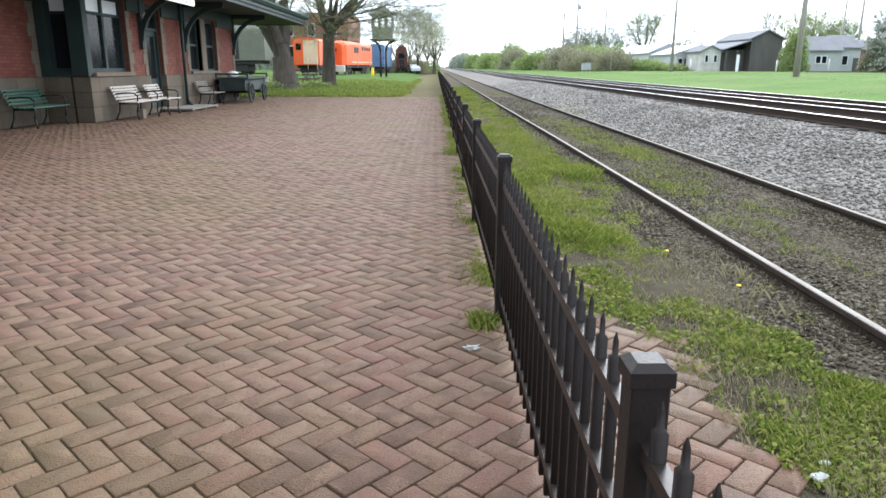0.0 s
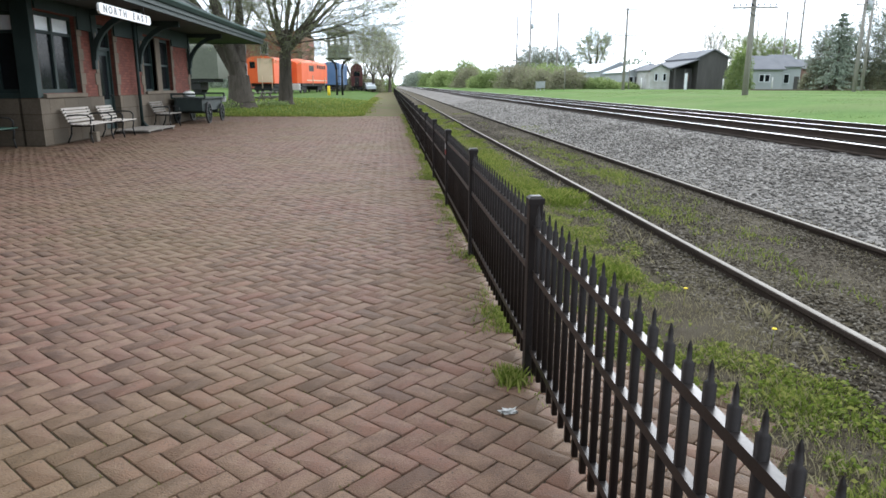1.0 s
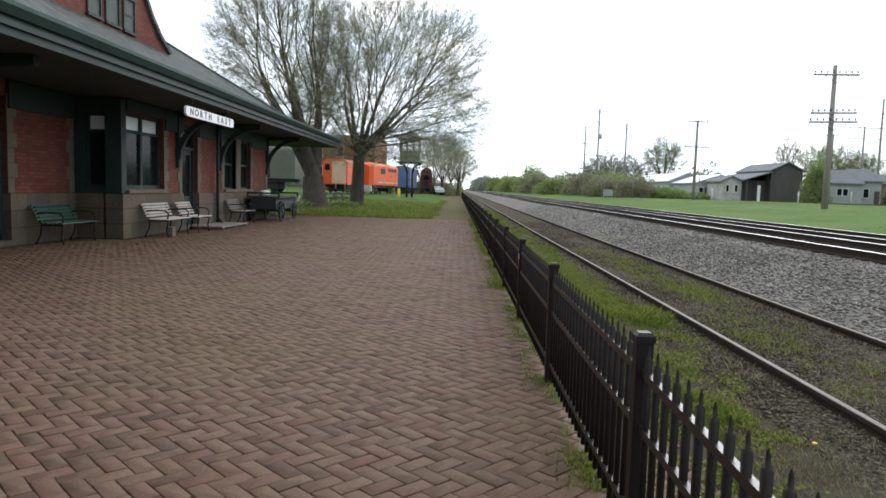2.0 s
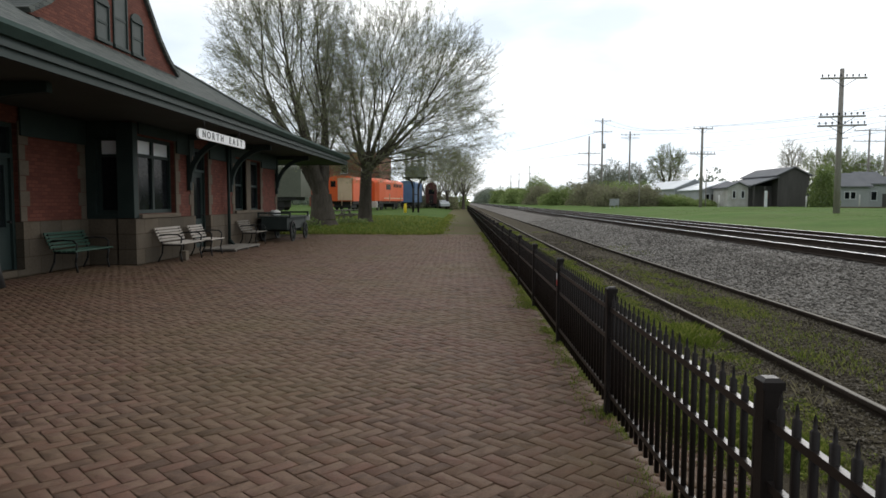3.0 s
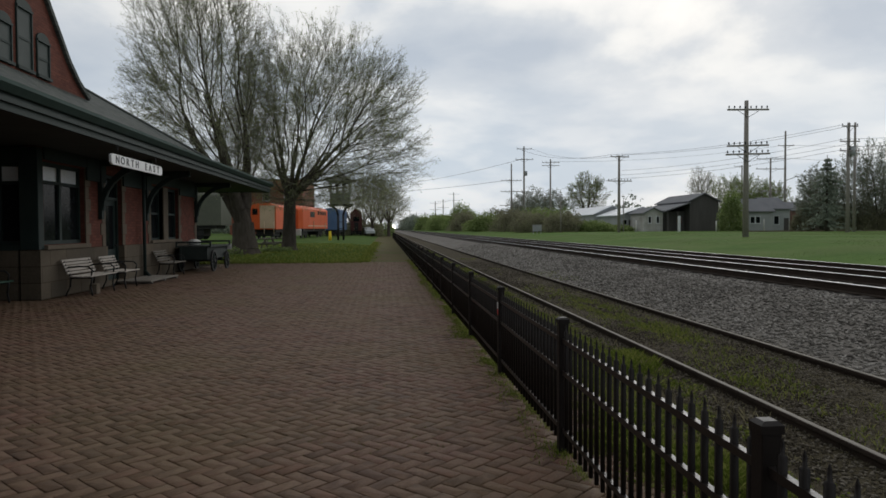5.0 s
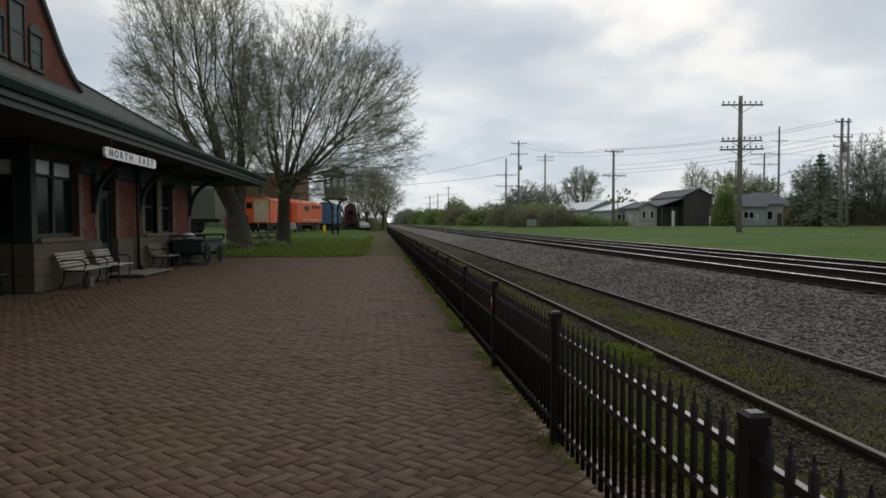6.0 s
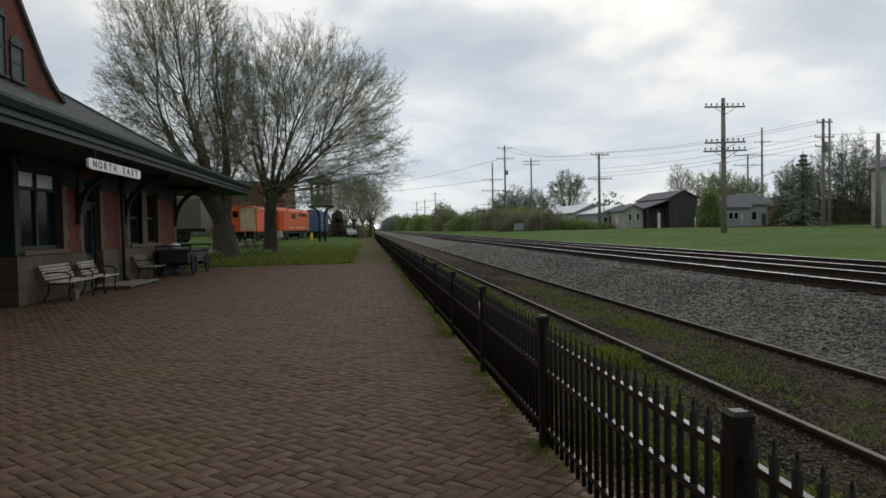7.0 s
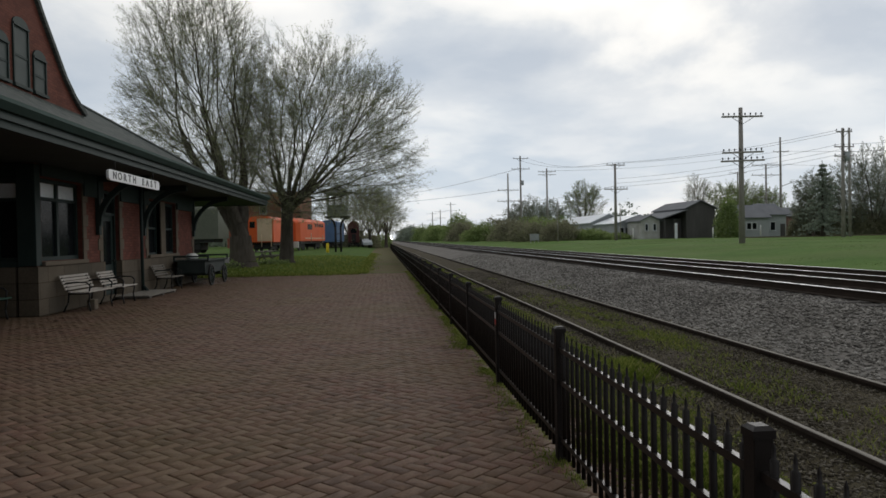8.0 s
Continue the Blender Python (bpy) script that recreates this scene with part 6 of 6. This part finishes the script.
blades("dead_grass", pts, 0.030, 0.0016, "straw", "dead straw-coloured grass mixed into the strip")
pts = [(rng.uniform(1.3, 3.6), 0.6 + 16 * rng.random() ** 1.4, 0.0) for k in range(9000)]
pts = [(x, y, ground_z(x, y) + 0.012) for x, y, z in pts if noise.noise((x * 1.7, y * 0.9, 3.0)) > -0.12]
blades("straw_litter", pts, 0.018, 0.0018, "straw", "dead straw bits scattered over the siding gravel")
pts = [(1.56 + rng.gauss(0, 0.07), 0.5 + 24 * rng.random() ** 1.2, ground_z(1.56, 0)) for k in range(900)]
pts = [p for p in pts if noise.noise((p[1] * 0.8, 1.0, 4.0)) > -0.05]
blades("dry_stalks", pts, 0.07, 0.0009, "straw", "dry straw-coloured stalks along the siding rail")
pts = []
while len(pts) < 32000:
    y = 0.8 + 32 * rng.random() ** 1.35
    x = 0.04 - abs(rng.gauss(0, 0.085)) * (1 + max(0, noise.noise((y * 0.45, 8.0, 0))) * 1.4)
    near_post = math.exp(-(((y + 1.22) % SPAN - 1.22) / 0.28) ** 2)
    lush = noise.noise((y * 0.7, 0.5, 3.0)) * 0.7 + noise.noise((y * 2.6, x * 6, 1.0)) * 0.5 + near_post * 0.25 + 0.022 * min(y, 14) - (0.40 if y < 3.0 else -0.04)
    if rng.random() > smooth01(lush * 1.6):
        continue
    pts.append((x, y, -0.002))
blades("fence_weeds", pts, 0.022, 0.0028, "blade", "weeds growing from the bricks along the fence foot")
pts = [(-0.10 + rng.gauss(0, 0.035), 2.36 + rng.gauss(0, 0.045), 0.0) for k in range(280)]
blades("weed_tuft", pts, 0.055, 0.004, "blade", "leafy green weed tuft at a fence post's foot")
pts = []
while len(pts) < 26000:
    y = 31 + 30 * rng.random() ** 1.5
    x = rng.uniform(-16, -2.4)
    pts.append((x + 0.25 * noise.noise((y, x, 0)), y, lawn_z(x, y)))
for k in range(9000):
    if k % 3:
        y = 31 + 45 * rng.random() ** 1.4
        pts.append((-2.45 + abs(rng.gauss(0, 0.45)) * (0.6 + 0.8 * max(0, noise.noise((y * 0.5, 2.0, 0)))), y, -0.004))
    else:
        x = rng.uniform(-11, -2.2)
        pts.append((x, 31.1 - abs(rng.gauss(0, 0.5)) * (0.5 + max(0, noise.noise((x * 0.7, 1.0, 0)))), -0.002))
blades("lawn_grass", pts, 0.09, 0.016, "blade", "mown green lawn beyond the brick platform")
pts = []
while len(pts) < 60000:
    y, x = 6 + 90 * rng.random() ** 1.3, 13.6 + 34 * rng.random() ** 1.3
    if rng.random() > smooth01(0.5 + 1.3 * noise.noise((x * 0.25, y * 0.12, 3.3))):
        continue
    pts.append((x, y, ground_z(x, y) - 0.01))
blades("meadow_tussocks", pts, 0.028, 0.012, "meadow_blade", "uneven rough grass across the meadow beyond the tracks")
for k, (x, y) in enumerate(((1.37, 2.68), (1.21, 3.45))):
    fl = thing("dandelion", (x, y, 0.0), "yellow dandelion in the grass strip", "flower", "dandelions")
    part("stem", tubes(((0, 0, 0), (0.005, 0, 0.11), 0.003, 0.002, 5)), "blade", fl)
    bm = bmesh.new()
    bmesh.ops.create_icosphere(bm, subdivisions=1, radius=0.015)
    for v in bm.verts:
        v.co = (v.co.x + 0.005, v.co.y, v.co.z * 0.45 + 0.115)
    part("bloom", bm, "flower", fl)
bm = bmesh.new()
bmesh.ops.create_icosphere(bm, subdivisions=3, radius=1)
for v in bm.verts:
    q = noise.noise(v.co * 3.1) + 0.5 * noise.noise(v.co * 7.0)
    v.co = (v.co.x * 0.034 * (1 + 0.8 * q), v.co.y * 0.022 * (1 + 0.8 * q), max(0.0, v.co.z) * 0.012 * (1 + 1.5 * q))
ob = part("paper_scrap", bm, "litter")
ob.location = (-0.17, 2.04, 0.002)
tagged(ob, "crumpled white paper scrap on the bricks", "litter")
for x, y, r in ((0.98, 1.03, 0.022), (0.92, 0.95, 0.028)):
    bm = bmesh.new()
    bmesh.ops.create_icosphere(bm, subdivisions=2, radius=r)
    for v in bm.verts:
        q = 1 + 0.5 * noise.noise(v.co * 30 + Vector((x, y, 0)))
        v.co = (v.co.x * q, v.co.y * 0.75 * q, max(-0.004, v.co.z * 0.5 * q) + 0.004)
    ob = part("pale_stone", bm, "litter")
    ob.location = (x, y, 0.002)
    tagged(ob, "pale rough stone lying on the outer bricks", "stone", "pale stones")
for x, y, s in ((-0.40, 3.37, 0.022), (-0.9, 4.9, 0.018), (-1.6, 6.3, 0.02), (-0.6, 7.2, 0.02)):
    bm = bmesh.new()
    prism(bm, [(-s, 0), (-s * 0.3, s * 0.5), (s, s * 0.1), (s * 0.2, -s * 0.5)], "z", 0.0, 0.004)
    ob = part("dead_leaf", bm, "bark")
    ob.location = (x, y, 0.003)
    ob.rotation_euler = (0.12, 0.1, x * 7)
    tagged(ob, "small dark dead leaf on the bricks", "leaf", "dead leaves")


# ---------------------------------------------------------------- brick paving, laid last
W, JOINT = 0.1016, 0.0045
pavement = thing("pavement", (0, 0, 0), "worn red brick platform in diagonal herringbone", "pavement", kind="structure")
ca = math.sqrt(0.5)


def brick_shape(seed):
    """A worn brick: eight-cornered top, rubbed arrises, sides down to the bed."""
    r = random.Random(seed)
    a, b = W - JOINT / 2 - r.uniform(0, 0.0025), W / 2 - JOINT / 2 - r.uniform(0, 0.002)
    q = [r.choice((0.003, 0.004, 0.005, 0.011)) for k in range(4)]
    ring = [(-a + q[0], -b), (a - q[1], -b), (a, -b + q[1] * 0.8), (a, b - q[2] * 0.8), (a - q[2], b), (-a + q[3], b), (-a, b - q[3] * 0.8), (-a, -b + q[0] * 0.8)]
    ring = [(x + r.uniform(-0.0016, 0.0016), y + r.uniform(-0.0016, 0.0016)) for x, y in ring]
    v = []
    for s, z in ((0.0020, 0.0), (0.0, -0.003), (0.0, -0.035)):
        v += [(x - s * math.copysign(1, x), y - s * math.copysign(1, y), z - (r.uniform(0, 0.0008) if z == 0 else 0)) for x, y in ring]
    f = [(0, k, k + 1) for k in range(1, 7)]
    for l in (0, 8):
        for i in range(8):
            j = (i + 1) % 8
            f += [(l + 8 + i, l + 8 + j, l + j), (l + 8 + i, l + j, l + i)]
    return np.array(v, np.float32), np.array(f)


shapes = [brick_shape(k) for k in range(7)]
bv, bf = shapes[0]
spots = []
OX, OY = -0.815, 1.40
for i in range(-330, 330):
    for j in range(-330, 330):
        c = (i - j) % 4
        if c == 0:
            u, v_, turn = (i + 1) * W, (j + 0.5) * W, -45
        elif c == 3:
            u, v_, turn = (i + 0.5) * W, (j + 1) * W, 45
        else:
            continue
        x = OX + (u - W) * ca + (v_ - W / 2) * ca
        y = OY - (u - W) * ca + (v_ - W / 2) * ca
        edge = 0.55 + 0.30 * smooth01((2.65 - y) / 0.5) + 0.12 * noise.noise((y * 1.1, 3.0, 0)) + 0.12 * noise.noise((y * 4.3, x * 2.0, 0))
        if y < -6 or y > 31.0 or x > edge or x < -9.4 or (x < -8.35 and y > 15.6):
            continue
        spots.append((x, y, turn))
near = [s for s in spots if -1.75 < s[0] < 0.35 and 0.4 < s[1] < 3.4]
near = near[:300]
keep = set(near)
near_mesh = [None] * len(shapes)
for k, (x, y, turn) in enumerate(near):
    k = rng.randrange(len(shapes))
    if near_mesh[k] is None:
        ob = from_arrays("brick", *shapes[k], "paver", pavement)
        near_mesh[k] = ob.data
    else:
        ob = new("brick", near_mesh[k])
        ob.parent = pavement
    ob.location = (x, y, rng.uniform(-0.003, 0.002) + 0.004 * noise.noise((x, y, 1)))
    ob.rotation_euler = (rng.uniform(-0.016, 0.016), rng.uniform(-0.016, 0.016), math.radians(turn + rng.choice((0, 180)) + rng.uniform(-1.3, 1.3)))
rest = np.array([s for s in spots if s not in keep], np.float64)
n = len(rest)
an = np.radians(rest[:, 2] + 180 * nrg.integers(0, 2, n) + nrg.uniform(-1.3, 1.3, n))
tx, ty = nrg.uniform(-0.016, 0.016, (2, n, 1))
B = np.stack([sh[0] for sh in shapes])[nrg.integers(0, len(shapes), n)]
lx, ly, lz = B[:, :, 0], B[:, :, 1], B[:, :, 2]
hz = nrg.uniform(-0.003, 0.002, n) + np.array([0.004 * noise.noise((a, b, 1)) for a, b, _ in rest])
V = np.stack([lx * np.cos(an)[:, None] - ly * np.sin(an)[:, None] + rest[:, 0:1], lx * np.sin(an)[:, None] + ly * np.cos(an)[:, None] + rest[:, 1:2], lz + lx * tx + ly * ty + hz[:, None]], 2).reshape(-1, 3)
F = (bf[None] + len(bv) * np.arange(n)[:, None, None]).reshape(-1, 3)
tagged(from_arrays("brick_paving", V, F, "paver", pavement), kind="stuff")

# moss and seedlings along the joints
pts = []
for x, y, turn in spots:
    if y > 10 or x < -7:
        continue
    lush = noise.noise((x * 0.9, y * 0.9, 7.7)) + 0.5 * noise.noise((x * 3.1, y * 3.1, 2.0))
    if lush < 0.22:
        continue
    a = math.radians(turn)
    for k in range(int(4 + 22 * (lush - 0.22))):
        u, v_ = rng.uniform(-W, W), rng.choice((-1, 1)) * W / 2
        pts.append((x + u * cos(a) - v_ * sin(a) + rng.gauss(0, 0.002), y + u * sin(a) + v_ * cos(a) + rng.gauss(0, 0.002), -0.012))
blades("joint_moss", pts, 0.016, 0.003, "moss", "tiny moss and grass sprouts in the brick joints")
